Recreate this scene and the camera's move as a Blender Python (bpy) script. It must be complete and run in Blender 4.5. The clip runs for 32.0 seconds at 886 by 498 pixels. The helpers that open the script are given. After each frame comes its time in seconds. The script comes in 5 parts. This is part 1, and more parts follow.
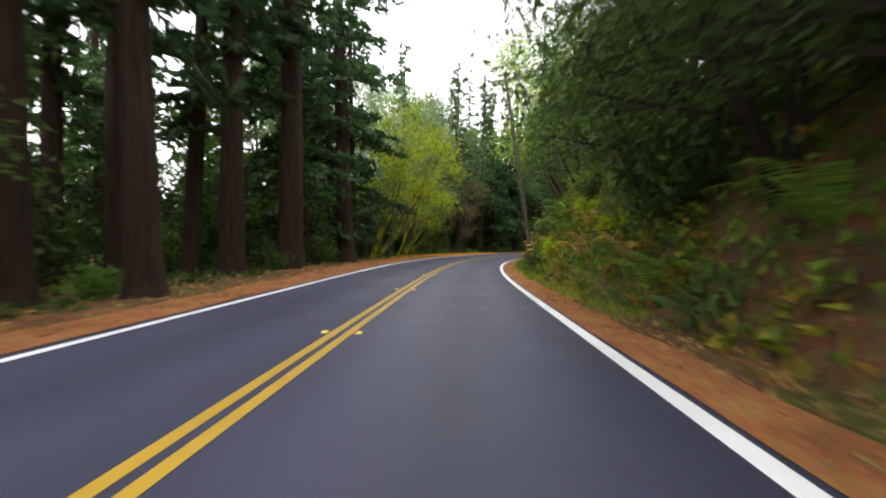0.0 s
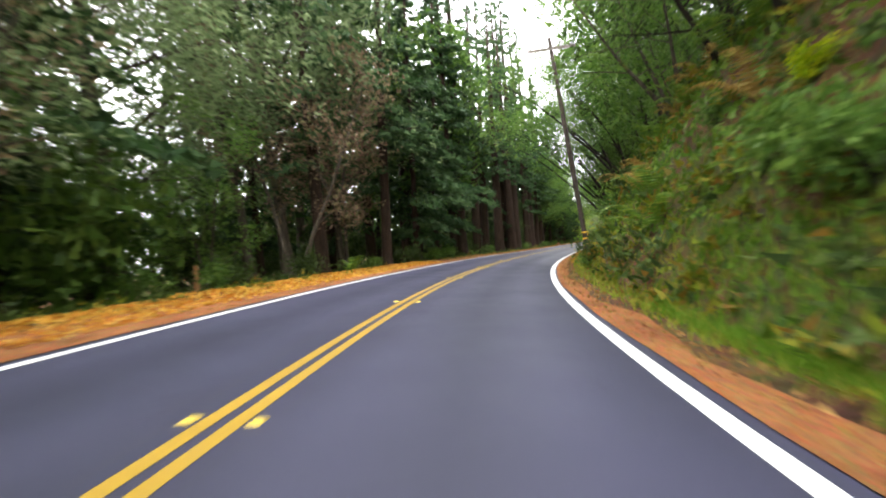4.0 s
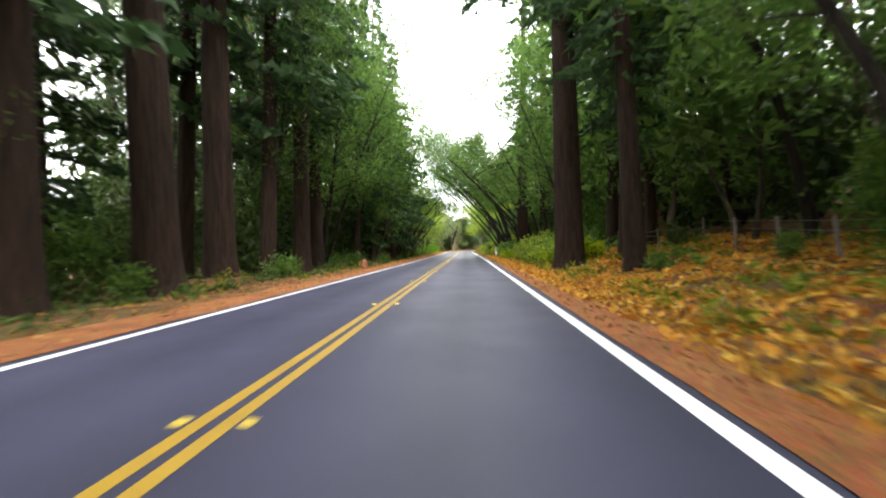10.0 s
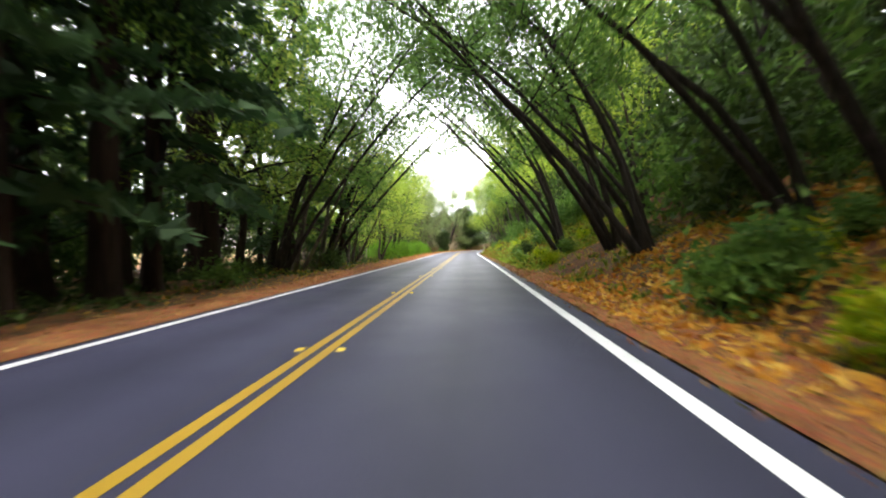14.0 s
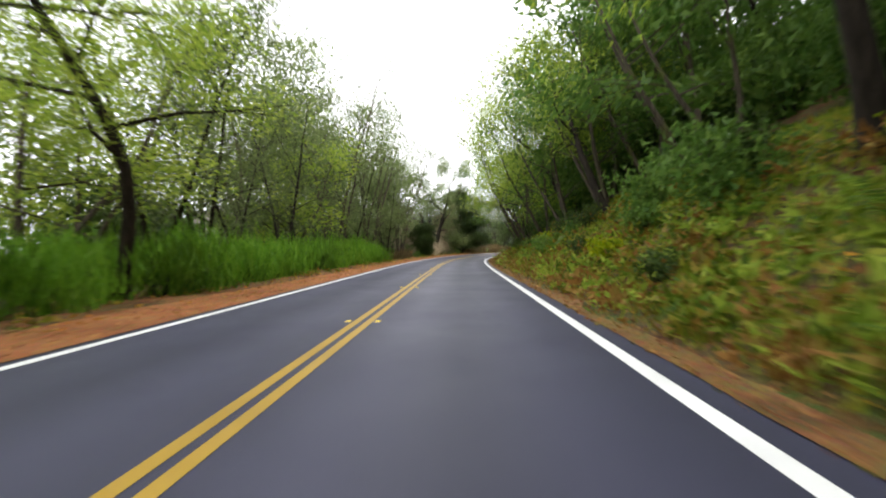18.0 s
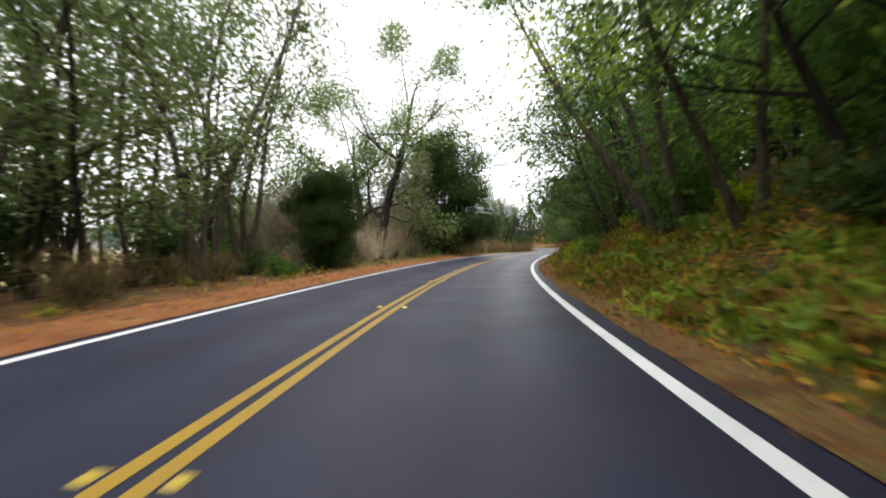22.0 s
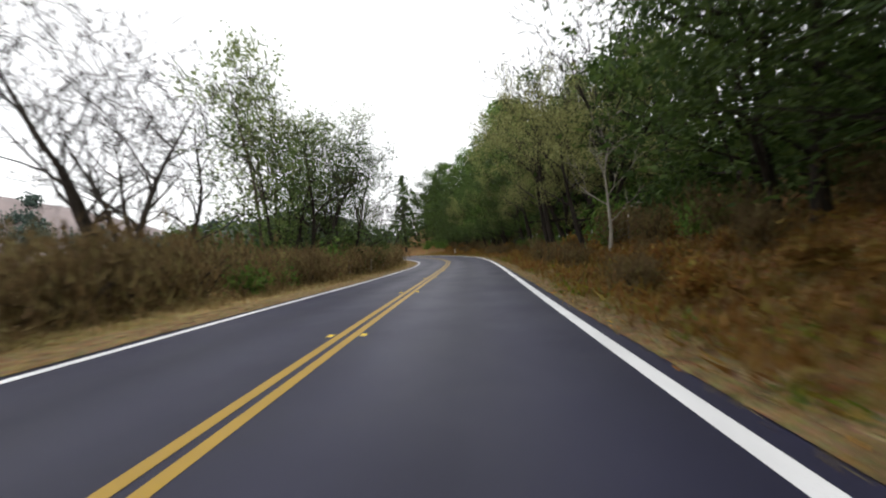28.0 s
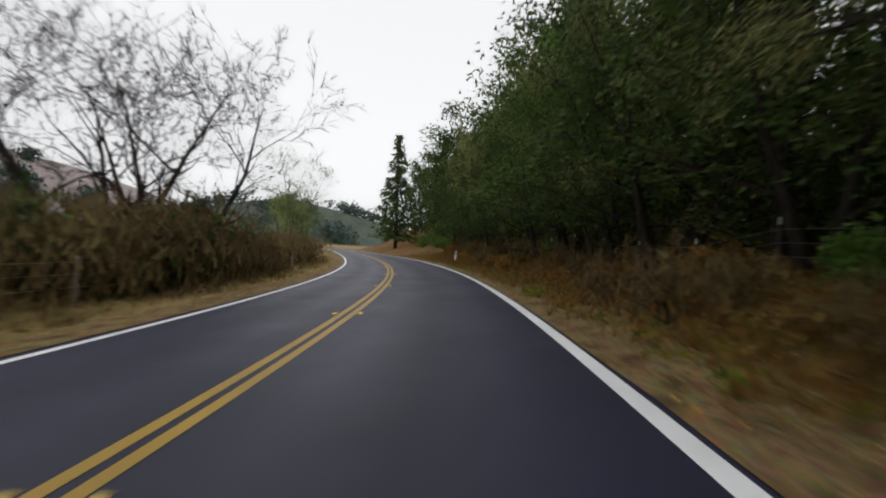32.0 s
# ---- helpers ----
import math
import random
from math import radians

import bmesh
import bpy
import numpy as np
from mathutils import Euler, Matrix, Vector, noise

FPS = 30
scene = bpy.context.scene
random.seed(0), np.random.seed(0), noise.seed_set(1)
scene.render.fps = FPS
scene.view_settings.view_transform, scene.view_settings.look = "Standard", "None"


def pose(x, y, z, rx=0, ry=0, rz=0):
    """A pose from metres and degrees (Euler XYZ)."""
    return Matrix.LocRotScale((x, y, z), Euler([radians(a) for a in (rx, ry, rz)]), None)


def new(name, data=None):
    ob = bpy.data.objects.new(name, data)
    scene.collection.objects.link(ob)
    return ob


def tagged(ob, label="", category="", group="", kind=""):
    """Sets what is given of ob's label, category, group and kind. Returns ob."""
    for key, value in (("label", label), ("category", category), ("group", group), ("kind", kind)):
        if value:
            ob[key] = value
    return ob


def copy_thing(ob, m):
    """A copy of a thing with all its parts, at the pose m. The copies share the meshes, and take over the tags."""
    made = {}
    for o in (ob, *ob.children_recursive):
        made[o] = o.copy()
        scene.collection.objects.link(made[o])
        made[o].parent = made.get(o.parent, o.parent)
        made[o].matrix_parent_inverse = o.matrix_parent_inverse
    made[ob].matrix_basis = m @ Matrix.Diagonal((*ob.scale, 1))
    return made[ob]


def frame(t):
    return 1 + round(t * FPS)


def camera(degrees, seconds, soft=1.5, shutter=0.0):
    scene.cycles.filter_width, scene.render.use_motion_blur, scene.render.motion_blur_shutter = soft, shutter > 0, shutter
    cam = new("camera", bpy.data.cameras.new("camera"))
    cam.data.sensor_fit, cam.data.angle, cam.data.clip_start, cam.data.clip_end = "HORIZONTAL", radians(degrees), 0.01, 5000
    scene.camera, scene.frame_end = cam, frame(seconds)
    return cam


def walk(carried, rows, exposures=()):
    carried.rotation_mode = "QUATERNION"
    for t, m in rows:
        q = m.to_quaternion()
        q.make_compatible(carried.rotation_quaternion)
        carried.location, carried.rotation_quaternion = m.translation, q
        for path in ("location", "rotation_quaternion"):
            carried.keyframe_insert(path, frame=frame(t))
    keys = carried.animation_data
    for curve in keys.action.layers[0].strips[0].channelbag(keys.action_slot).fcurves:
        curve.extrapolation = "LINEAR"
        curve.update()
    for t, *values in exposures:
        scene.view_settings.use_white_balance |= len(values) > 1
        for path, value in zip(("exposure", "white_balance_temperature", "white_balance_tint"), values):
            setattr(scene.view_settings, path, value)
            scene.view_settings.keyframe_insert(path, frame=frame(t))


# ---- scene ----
# The road is an alignment: curvature and cross-fall by station s (metres along the centre line).
# Everything is placed by station s, offset o (metres to the right of the centre line) and height.
SPEED, EYE_H = 11.2, 1.25
STEP = 11.2
CURVE = [0.074, 0.001, -0.077, -0.197, -0.364, -0.515, -0.579, -0.509, -0.318, -0.111, 0.015, 0.037, 0.009, -0.009,
         -0.003, 0.014, 0.012, 0.001, 0.002, 0.021, 0.021, -0.029, -0.14, -0.249, -0.298, -0.282, -0.243, -0.196,
         -0.137, -0.077, -0.02, 0.03, 0.126, 0.289, 0.415, 0.412, 0.324, 0.222, 0.143, 0.094, 0.067, 0.05, 0.036, 0.021, 0, 0]
BANK = [(-40, 0), (0, 0.2), (11, 1.6), (22, 3.8), (40, 4.2), (62, 3.6), (84, 3.0), (100, 1.0), (123, 0.2), (146, -0.4), (185, 0),
        (235, 0.7), (258, 0.8), (286, 2.3), (308, 1.0), (325, -0.8), (336, -2.8), (358, -4.3), (400, -4.0), (440, -1), (520, 0)]
S = np.arange(-40.0, 500.0, 0.5)
_k = np.radians(np.interp(S, (np.arange(len(CURVE)) - 1) * STEP, CURVE))
TH = np.cumsum(_k) * 0.5
TH -= np.interp(0, S, TH)
RX, RY = np.cumsum(-np.sin(TH)) * 0.5, np.cumsum(np.cos(TH)) * 0.5
RX -= np.interp(0, S, RX)
RY -= np.interp(0, S, RY)
BK = np.radians(np.interp(S, [b[0] for b in BANK], [b[1] for b in BANK]))
for _ in range(3):
    BK = np.convolve(np.pad(BK, 8, mode="edge"), np.ones(17) / 17, "valid")


def heading(s):
    return float(np.interp(s, S, TH))


def bank(s):
    return float(np.interp(s, S, BK))


def plane_z(s, o):
    """Height of the tilted road plane; the tilt dies away beyond the verges."""
    a = abs(o)
    reach = min(a, 6.0) * max(0.0, 1 - max(0.0, a - 6.0) / 14.0)
    return -math.copysign(reach, o) * math.tan(bank(s))


def at(s, o, z=0.0):
    """World place of station s, offset o, height z over the road plane."""
    th = heading(s)
    return Vector((float(np.interp(s, S, RX)) + o * math.cos(th), float(np.interp(s, S, RY)) + o * math.sin(th), plane_z(s, o) + z))


# seconds, offset from the centre line, aim to the left of the road, pitch, roll against the road (degrees)
DRIVE = [(0, 1.81, 2.90, -0.19, -0.01), (3, 1.81, 3.41, -0.18, 1.36), (5.5, 1.82, 2.87, 0.17, -0.93), (6, 1.89, 3.58, -0.19, 0.26), (7, 1.99, 4.00, -0.39, 0.72), (9, 1.88, 3.69, -0.14, 0.84), (11, 1.81, 2.98, -0.12, 0.47), (13, 1.90, 3.77, -0.40, 0.86), (17, 1.68, 2.64, 0.05, 0.13), (19, 1.78, 2.65, -0.11, 0.77), (21, 1.77, 2.92, -0.39, -0.24), (23, 1.83, 4.66, -0.35, -0.05), (25, 1.82, 4.60, -0.52, 0.89), (28, 1.88, 3.15, 0.18, 1.79), (30, 2.11, 3.23, -0.49, 0.22), (31, 2.15, 3.71, -0.45, 0.39), (32, 2.11, 2.70, 0.15, 0.47)]
_dt = [d[0] for d in DRIVE]
cam = camera(90.0, 32.0, soft=2.0, shutter=0.45)
rows = []
for i in range(65):
    t = i * 0.5
    e, psi, pit, rol = (float(np.interp(t, _dt, [d[j] for d in DRIVE])) for j in (1, 2, 3, 4))
    p = at(SPEED * t, e + EYE_H * math.tan(bank(SPEED * t)), EYE_H) + Vector((0, 0, EYE_H * math.tan(bank(SPEED * t)) ** 2))
    rows.append((t, pose(p.x, p.y, p.z, 90 + pit, rol + math.degrees(bank(SPEED * t)), math.degrees(heading(SPEED * t)) + psi)))
walk(cam, rows, [(0, 1.35), (1, 1.95), (2, 2.1), (3, 2.3), (6, 1.9), (7.5, 2.0), (9, 2.3), (11, 2.15), (12, 2.7), (13, 2.6), (14, 2.15), (15, 1.8), (17, 1.1), (18, 1.05), (19, 1.25), (20, 1.45), (22, 1.0), (25, 1.15), (28, 0.2), (30, 0.2), (31, -0.15), (32, -0.45)])

# ---- light: bright overcast sky ----
world = bpy.data.worlds.new("overcast")
scene.world = world
world.use_nodes = True
wn, wl = world.node_tree.nodes, world.node_tree.links
sky = wn.new("ShaderNodeTexSky")
sky.sky_type, sky.sun_disc = "NISHITA", False
sky.sun_elevation, sky.sun_rotation, sky.dust_density = radians(50), radians(200), 4.0
grey = wn.new("ShaderNodeHueSaturation")
grey.inputs["Saturation"].default_value = 0.2
cloud = wn.new("ShaderNodeMix")
cloud.data_type = "RGBA"
cloud.inputs[0].default_value = 0.7
cloud.inputs[7].default_value = (10.8, 10.85, 11.0, 1)
wn["Background"].inputs["Strength"].default_value = 0.15
wl.new(sky.outputs[0], grey.inputs["Color"])
wl.new(grey.outputs[0], cloud.inputs[6])
wl.new(cloud.outputs[2], wn["Background"].inputs["Color"])
sun = new("sun", bpy.data.lights.new("sun", "SUN"))
sun.data.energy, sun.data.angle, sun.data.color = 0.6, radians(25), (1, 0.97, 0.92)
sun.matrix_basis = pose(0, 0, 60, 40, 0, -20)
# ---- materials ----
def material(name, rough=0.8):
    m = bpy.data.materials.new(name)
    m.use_nodes = True
    b = m.node_tree.nodes["Principled BSDF"]
    b.inputs["Roughness"].default_value = rough
    return m, m.node_tree.nodes, m.node_tree.links, b


def ramp(n, stops):
    r = n.new("ShaderNodeValToRGB")
    el = r.color_ramp.elements
    while len(el) < len(stops):
        el.new(0.5)
    for e, (p, c) in zip(el, stops):
        e.position, e.color = p, (*c, 1)
    return r


def noise_tex(n, l, scale, detail=4, vec=None, rough=0.6):
    t = n.new("ShaderNodeTexNoise")
    t.inputs["Scale"].default_value, t.inputs["Detail"].default_value, t.inputs["Roughness"].default_value = scale, detail, rough
    if vec is not None:
        l.new(vec, t.inputs["Vector"])
    return t


def place_vec(n, l, stretch=(1, 1, 1), local=False):
    """World position (or the thing's own), stretched."""
    src = n.new("ShaderNodeTexCoord").outputs["Object"] if local else n.new("ShaderNodeNewGeometry").outputs["Position"]
    mp = n.new("ShaderNodeMapping")
    mp.inputs["Scale"].default_value = stretch
    l.new(src, mp.inputs["Vector"])
    return mp.outputs[0]


def mix(n, l, fac, a, b, mode="MIX"):
    m = n.new("ShaderNodeMix")
    m.data_type, m.blend_type = "RGBA", mode
    for sock, v in ((m.inputs[0], fac), (m.inputs[6], a), (m.inputs[7], b)):
        if hasattr(v, "is_linked"):
            l.new(v, sock)
        elif isinstance(v, tuple):
            sock.default_value = (*v, 1)
        else:
            sock.default_value = v
    return m.outputs[2]


def bump(n, l, b, height, strength, dist=0.02):
    bp = n.new("ShaderNodeBump")
    bp.inputs["Strength"].default_value, bp.inputs["Distance"].default_value = strength, dist
    l.new(height, bp.inputs["Height"])
    l.new(bp.outputs[0], b.inputs["Normal"])


def earth(name, stops, scale=0.6, fine=14.0, dark=0.55, rough=0.95, relief=0.6, patches=None):
    """Soil, litter or grass: broad patches, fine grain, dark gaps between the bits."""
    m, n, l, b = material(name, rough)
    v = place_vec(n, l)
    r = ramp(n, stops)
    l.new(noise_tex(n, l, scale, 5, v).outputs[0], r.inputs[0])
    col = r.outputs[0]
    if patches:
        pr = ramp(n, [(0.48, (0, 0, 0)), (0.62, (1, 1, 1))])
        l.new(noise_tex(n, l, 0.23, 3, v).outputs[0], pr.inputs[0])
        col = mix(n, l, pr.outputs[0], col, patches)
    vor = n.new("ShaderNodeTexVoronoi")
    vor.inputs["Scale"].default_value = fine
    l.new(v, vor.inputs["Vector"])
    tint = mix(n, l, 0.35, col, vor.outputs["Color"], "OVERLAY")
    gr = ramp(n, [(0.3, (dark, dark, dark)), (0.65, (1.15, 1.15, 1.15))])
    fine_n = noise_tex(n, l, fine * 2.2, 6, v, 0.75)
    l.new(fine_n.outputs[0], gr.inputs[0])
    l.new(mix(n, l, 1.0, tint, gr.outputs[0], "MULTIPLY"), b.inputs["Base Color"])
    bump(n, l, b, fine_n.outputs[0], relief, 0.06)
    b.inputs["Specular IOR Level"].default_value = 0.2
    return m


def foliage(name, cols, gloss=0.45, through_light=0.35, local_scale=0.35):
    """Leaves: every leaf its own tint, broad tints over the crown, light shining through."""
    m, n, l, b = material(name, gloss)
    g = n.new("ShaderNodeNewGeometry")
    r = ramp(n, [(i / (len(cols) - 1), c) for i, c in enumerate(cols)])
    l.new(g.outputs["Random Per Island"], r.inputs[0])
    info = n.new("ShaderNodeObjectInfo")
    hs = n.new("ShaderNodeHueSaturation")
    mr = n.new("ShaderNodeMapRange")
    mr.inputs[3].default_value, mr.inputs[4].default_value = 0.72, 1.25
    l.new(info.outputs["Random"], mr.inputs[0])
    l.new(mr.outputs[0], hs.inputs["Value"])
    mh = n.new("ShaderNodeMapRange")
    mh.inputs[3].default_value, mh.inputs[4].default_value = 0.485, 0.515
    nz = noise_tex(n, l, local_scale, 2, place_vec(n, l))
    l.new(nz.outputs[0], mh.inputs[0])
    l.new(mh.outputs[0], hs.inputs["Hue"])
    l.new(r.outputs[0], hs.inputs["Color"])
    l.new(hs.outputs[0], b.inputs["Base Color"])
    tr = n.new("ShaderNodeBsdfTranslucent")
    l.new(hs.outputs[0], tr.inputs["Color"])
    ms = n.new("ShaderNodeMixShader")
    ms.inputs[0].default_value = through_light
    l.new(b.outputs[0], ms.inputs[1])
    l.new(tr.outputs[0], ms.inputs[2])
    l.new(ms.outputs[0], n["Material Output"].inputs["Surface"])
    b.inputs["Specular IOR Level"].default_value = 0.18
    return m


def bark(name, a, c, moss=None, stretch=(6, 6, 0.7), moss_from=0.5, relief=0.9):
    m, n, l, b = material(name, 0.95)
    v = place_vec(n, l, stretch, local=True)
    nz = noise_tex(n, l, 1.6, 6, v, 0.7)
    r = ramp(n, [(0.32, a), (0.66, c)])
    l.new(nz.outputs[0], r.inputs[0])
    col = r.outputs[0]
    if moss:
        mr = ramp(n, [(moss_from, (0, 0, 0)), (moss_from + 0.12, (1, 1, 1))])
        l.new(noise_tex(n, l, 0.9, 4, place_vec(n, l, (1, 1, 0.6), local=True)).outputs[0], mr.inputs[0])
        col = mix(n, l, mr.outputs[0], col, moss)
    l.new(col, b.inputs["Base Color"])
    bump(n, l, b, nz.outputs[0], relief, 0.05)
    b.inputs["Specular IOR Level"].default_value = 0.15
    return m


def asphalt(name, tone, blue):
    m, n, l, b = material(name, 0.55)
    b.inputs["Specular IOR Level"].default_value = 0.27
    v = place_vec(n, l)
    big = noise_tex(n, l, 0.12, 4, v)
    r = ramp(n, [(0.3, tuple(tone * x for x in (0.037, 0.038, 0.038 * blue))), (0.7, tuple(tone * x for x in (0.058, 0.058, 0.058 * blue)))])
    l.new(big.outputs[0], r.inputs[0])
    grain = noise_tex(n, l, 90, 3, v, 0.7)
    gr = ramp(n, [(0.3, (0.72, 0.72, 0.72)), (0.7, (1.28, 1.28, 1.28))])
    l.new(grain.outputs[0], gr.inputs[0])
    col = mix(n, l, 1.0, r.outputs[0], gr.outputs[0], "MULTIPLY")
    # tyre paths are worn smoother and lighter; they follow the lanes through the sheet's own offset layer
    uv = n.new("ShaderNodeUVMap")
    uv.uv_map = "lane"
    sx = n.new("ShaderNodeSeparateXYZ")
    l.new(uv.outputs[0], sx.inputs[0])
    wv = n.new("ShaderNodeMath")
    wv.operation = "PINGPONG"
    wv.inputs[1].default_value = 0.5
    l.new(sx.outputs[0], wv.inputs[0])
    wr = ramp(n, [(0.1, (0.88, 0.88, 0.88)), (0.85, (1.16, 1.14, 1.14))])
    sc = n.new("ShaderNodeMath")
    sc.operation = "MULTIPLY"
    sc.inputs[1].default_value = 2.0
    l.new(wv.outputs[0], sc.inputs[0])
    l.new(sc.outputs[0], wr.inputs[0])
    col = mix(n, l, 1.0, col, wr.outputs[0], "MULTIPLY")
    crack = n.new("ShaderNodeTexVoronoi")
    crack.feature = "DISTANCE_TO_EDGE"
    crack.inputs["Scale"].default_value = 0.16
    warp = mix(n, l, 0.1, v, noise_tex(n, l, 1.3, 4, v).outputs["Color"])
    l.new(warp, crack.inputs["Vector"])
    cr = ramp(n, [(0.0, (0.75, 0.75, 0.75)), (0.0025, (1, 1, 1))])
    l.new(crack.outputs[0], cr.inputs[0])
    col = mix(n, l, 0.35, col, cr.outputs[0], "MULTIPLY")
    # pale scuffs drawn out along the lane
    sv = n.new("ShaderNodeMapping")
    sv.inputs["Scale"].default_value = (1.1, 4.0, 1)
    l.new(uv.outputs[0], sv.inputs["Vector"])
    sn = ramp(n, [(0.72, (0, 0, 0)), (0.80, (0.45, 0.45, 0.45))])
    l.new(noise_tex(n, l, 5.0, 3, sv.outputs[0], 0.55).outputs[0], sn.inputs[0])
    col = mix(n, l, sn.outputs[0], col, (0.16, 0.155, 0.16))
    l.new(col, b.inputs["Base Color"])
    rr = n.new("ShaderNodeMapRange")
    rr.inputs[3].default_value, rr.inputs[4].default_value = 0.45, 0.66
    l.new(noise_tex(n, l, 0.5, 4, v).outputs[0], rr.inputs[0])
    worn = n.new("ShaderNodeMath")
    worn.operation = "MULTIPLY_ADD"
    worn.inputs[1].default_value = -0.06
    l.new(sc.outputs[0], worn.inputs[0])
    l.new(rr.outputs[0], worn.inputs[2])
    l.new(worn.outputs[0], b.inputs["Roughness"])
    bump(n, l, b, grain.outputs[0], 0.35, 0.006)
    return m


def road_paint(name, c):
    m, n, l, b = material(name, 0.55)
    v = place_vec(n, l)
    wear = ramp(n, [(0.26, (0.35, 0.35, 0.36)), (0.4, (1, 1, 1))])
    l.new(noise_tex(n, l, 22, 6, v, 0.8).outputs[0], wear.inputs[0])
    tone = ramp(n, [(0.3, (0.82, 0.82, 0.82)), (0.7, (1.05, 1.05, 1.05))])
    l.new(noise_tex(n, l, 0.7, 4, v).outputs[0], tone.inputs[0])
    l.new(mix(n, l, 1.0, mix(n, l, 1.0, c, wear.outputs[0], "MULTIPLY"), tone.outputs[0], "MULTIPLY"), b.inputs["Base Color"])
    return m


def plain(name, c, rough=0.6, var=0.25, scale=3.0, metal=0.0):
    m, n, l, b = material(name, rough)
    r = ramp(n, [(0.3, tuple(x * (1 - var) for x in c)), (0.7, tuple(min(1, x * (1 + var)) for x in c))])
    l.new(noise_tex(n, l, scale, 5, place_vec(n, l, local=True)).outputs[0], r.inputs[0])
    l.new(r.outputs[0], b.inputs["Base Color"])
    b.inputs["Metallic"].default_value = metal
    return m


M_ASPHALT = asphalt("asphalt", 0.80, 1.75)
M_NEW_ASPHALT = asphalt("newer_asphalt", 0.38, 2.15)
M_WHITE = road_paint("white_road_paint", (0.80, 0.80, 0.81))
M_YELLOW = road_paint("yellow_road_paint", (0.37, 0.225, 0.015))
M_REFLECTOR = plain("yellow_reflector", (0.80, 0.58, 0.07), 0.25)
M_FLOOR = earth("forest_floor", [(0.3, (0.06, 0.032, 0.015)), (0.5, (0.16, 0.075, 0.03)), (0.7, (0.28, 0.13, 0.045))], 0.8, 10, patches=(0.10, 0.075, 0.025))
M_BANK = earth("earth_bank", [(0.3, (0.042, 0.024, 0.012)), (0.5, (0.125, 0.066, 0.028)), (0.7, (0.11, 0.085, 0.028))], 1.1, 7, 0.35, patches=(0.075, 0.085, 0.018))
M_MEADOW = earth("dry_grass_ground", [(0.3, (0.18, 0.12, 0.05)), (0.5, (0.30, 0.21, 0.085)), (0.7, (0.34, 0.26, 0.11))], 0.5, 16, patches=(0.20, 0.15, 0.05))
M_LITTER = earth("needle_litter_verge", [(0.3, (0.20, 0.075, 0.03)), (0.5, (0.31, 0.12, 0.045)), (0.7, (0.38, 0.17, 0.06))], 0.9, 24, 0.6)
M_STRAW = earth("dry_straw_verge", [(0.3, (0.07, 0.042, 0.018)), (0.45, (0.20, 0.13, 0.055)), (0.58, (0.28, 0.20, 0.09)), (0.7, (0.11, 0.085, 0.03))], 2.6, 18, 0.4)
M_DUFF = earth("brown_duff_verge", [(0.3, (0.10, 0.055, 0.022)), (0.5, (0.22, 0.11, 0.04)), (0.7, (0.15, 0.14, 0.04))], 1.4, 20, 0.5)
M_RED_BARK = bark("redwood_bark", (0.012, 0.008, 0.006), (0.050, 0.031, 0.022), stretch=(7, 7, 0.5))
M_GREY_BARK = bark("grey_brown_bark", (0.03, 0.024, 0.018), (0.12, 0.10, 0.075), moss=(0.10, 0.12, 0.02), moss_from=0.55)
M_DARK_BARK = bark("dark_bark", (0.010, 0.008, 0.0065), (0.042, 0.034, 0.027))
M_TWIG_BARK = bark("grey_twig_bark", (0.016, 0.013, 0.011), (0.048, 0.040, 0.033))
M_PALE_BARK = bark("pale_bark", (0.20, 0.18, 0.15), (0.36, 0.33, 0.28))
M_MOSS_BARK = bark("mossy_bark", (0.06, 0.06, 0.02), (0.13, 0.12, 0.04), moss=(0.28, 0.32, 0.014), moss_from=0.45)
M_NEEDLE = foliage("redwood_needles", [(0.022, 0.050, 0.018), (0.042, 0.088, 0.028), (0.072, 0.130, 0.042)], 0.55, 0.38)
M_BAY = foliage("bay_leaves", [(0.058, 0.125, 0.020), (0.10, 0.190, 0.034), (0.165, 0.265, 0.050)], 0.5, 0.5)
M_DEEP = foliage("dark_evergreen_leaves", [(0.028, 0.052, 0.013), (0.056, 0.094, 0.022), (0.098, 0.145, 0.034)], 0.55, 0.4)
M_WILLOW = foliage("grey_green_leaves", [(0.10, 0.145, 0.045), (0.16, 0.21, 0.07), (0.24, 0.29, 0.11)], 0.5, 0.55)
M_LIME = foliage("yellow_green_leaves", [(0.16, 0.28, 0.008), (0.32, 0.42, 0.010), (0.50, 0.50, 0.015)], 0.5, 0.55)
M_FERN = foliage("fern_fronds", [(0.06, 0.13, 0.015), (0.11, 0.21, 0.025), (0.20, 0.28, 0.035)], 0.45, 0.4)
M_REED = foliage("bright_green_broom", [(0.065, 0.16, 0.012), (0.12, 0.26, 0.02), (0.19, 0.34, 0.03)], 0.5, 0.45)
M_BRUSH = foliage("dry_brown_brush", [(0.085, 0.056, 0.026), (0.145, 0.098, 0.044), (0.18, 0.155, 0.062)], 0.8, 0.35)
M_RUST = foliage("rusty_leaves", [(0.15, 0.068, 0.020), (0.25, 0.125, 0.030), (0.23, 0.18, 0.04)], 0.7, 0.35)
M_RUSSET = foliage("russet_leaves", [(0.20, 0.14, 0.09), (0.28, 0.19, 0.12), (0.24, 0.22, 0.10)], 0.6, 0.45)
M_LIGHT = foliage("light_green_leaves", [(0.16, 0.26, 0.028), (0.27, 0.37, 0.045), (0.40, 0.48, 0.07)], 0.5, 0.6)
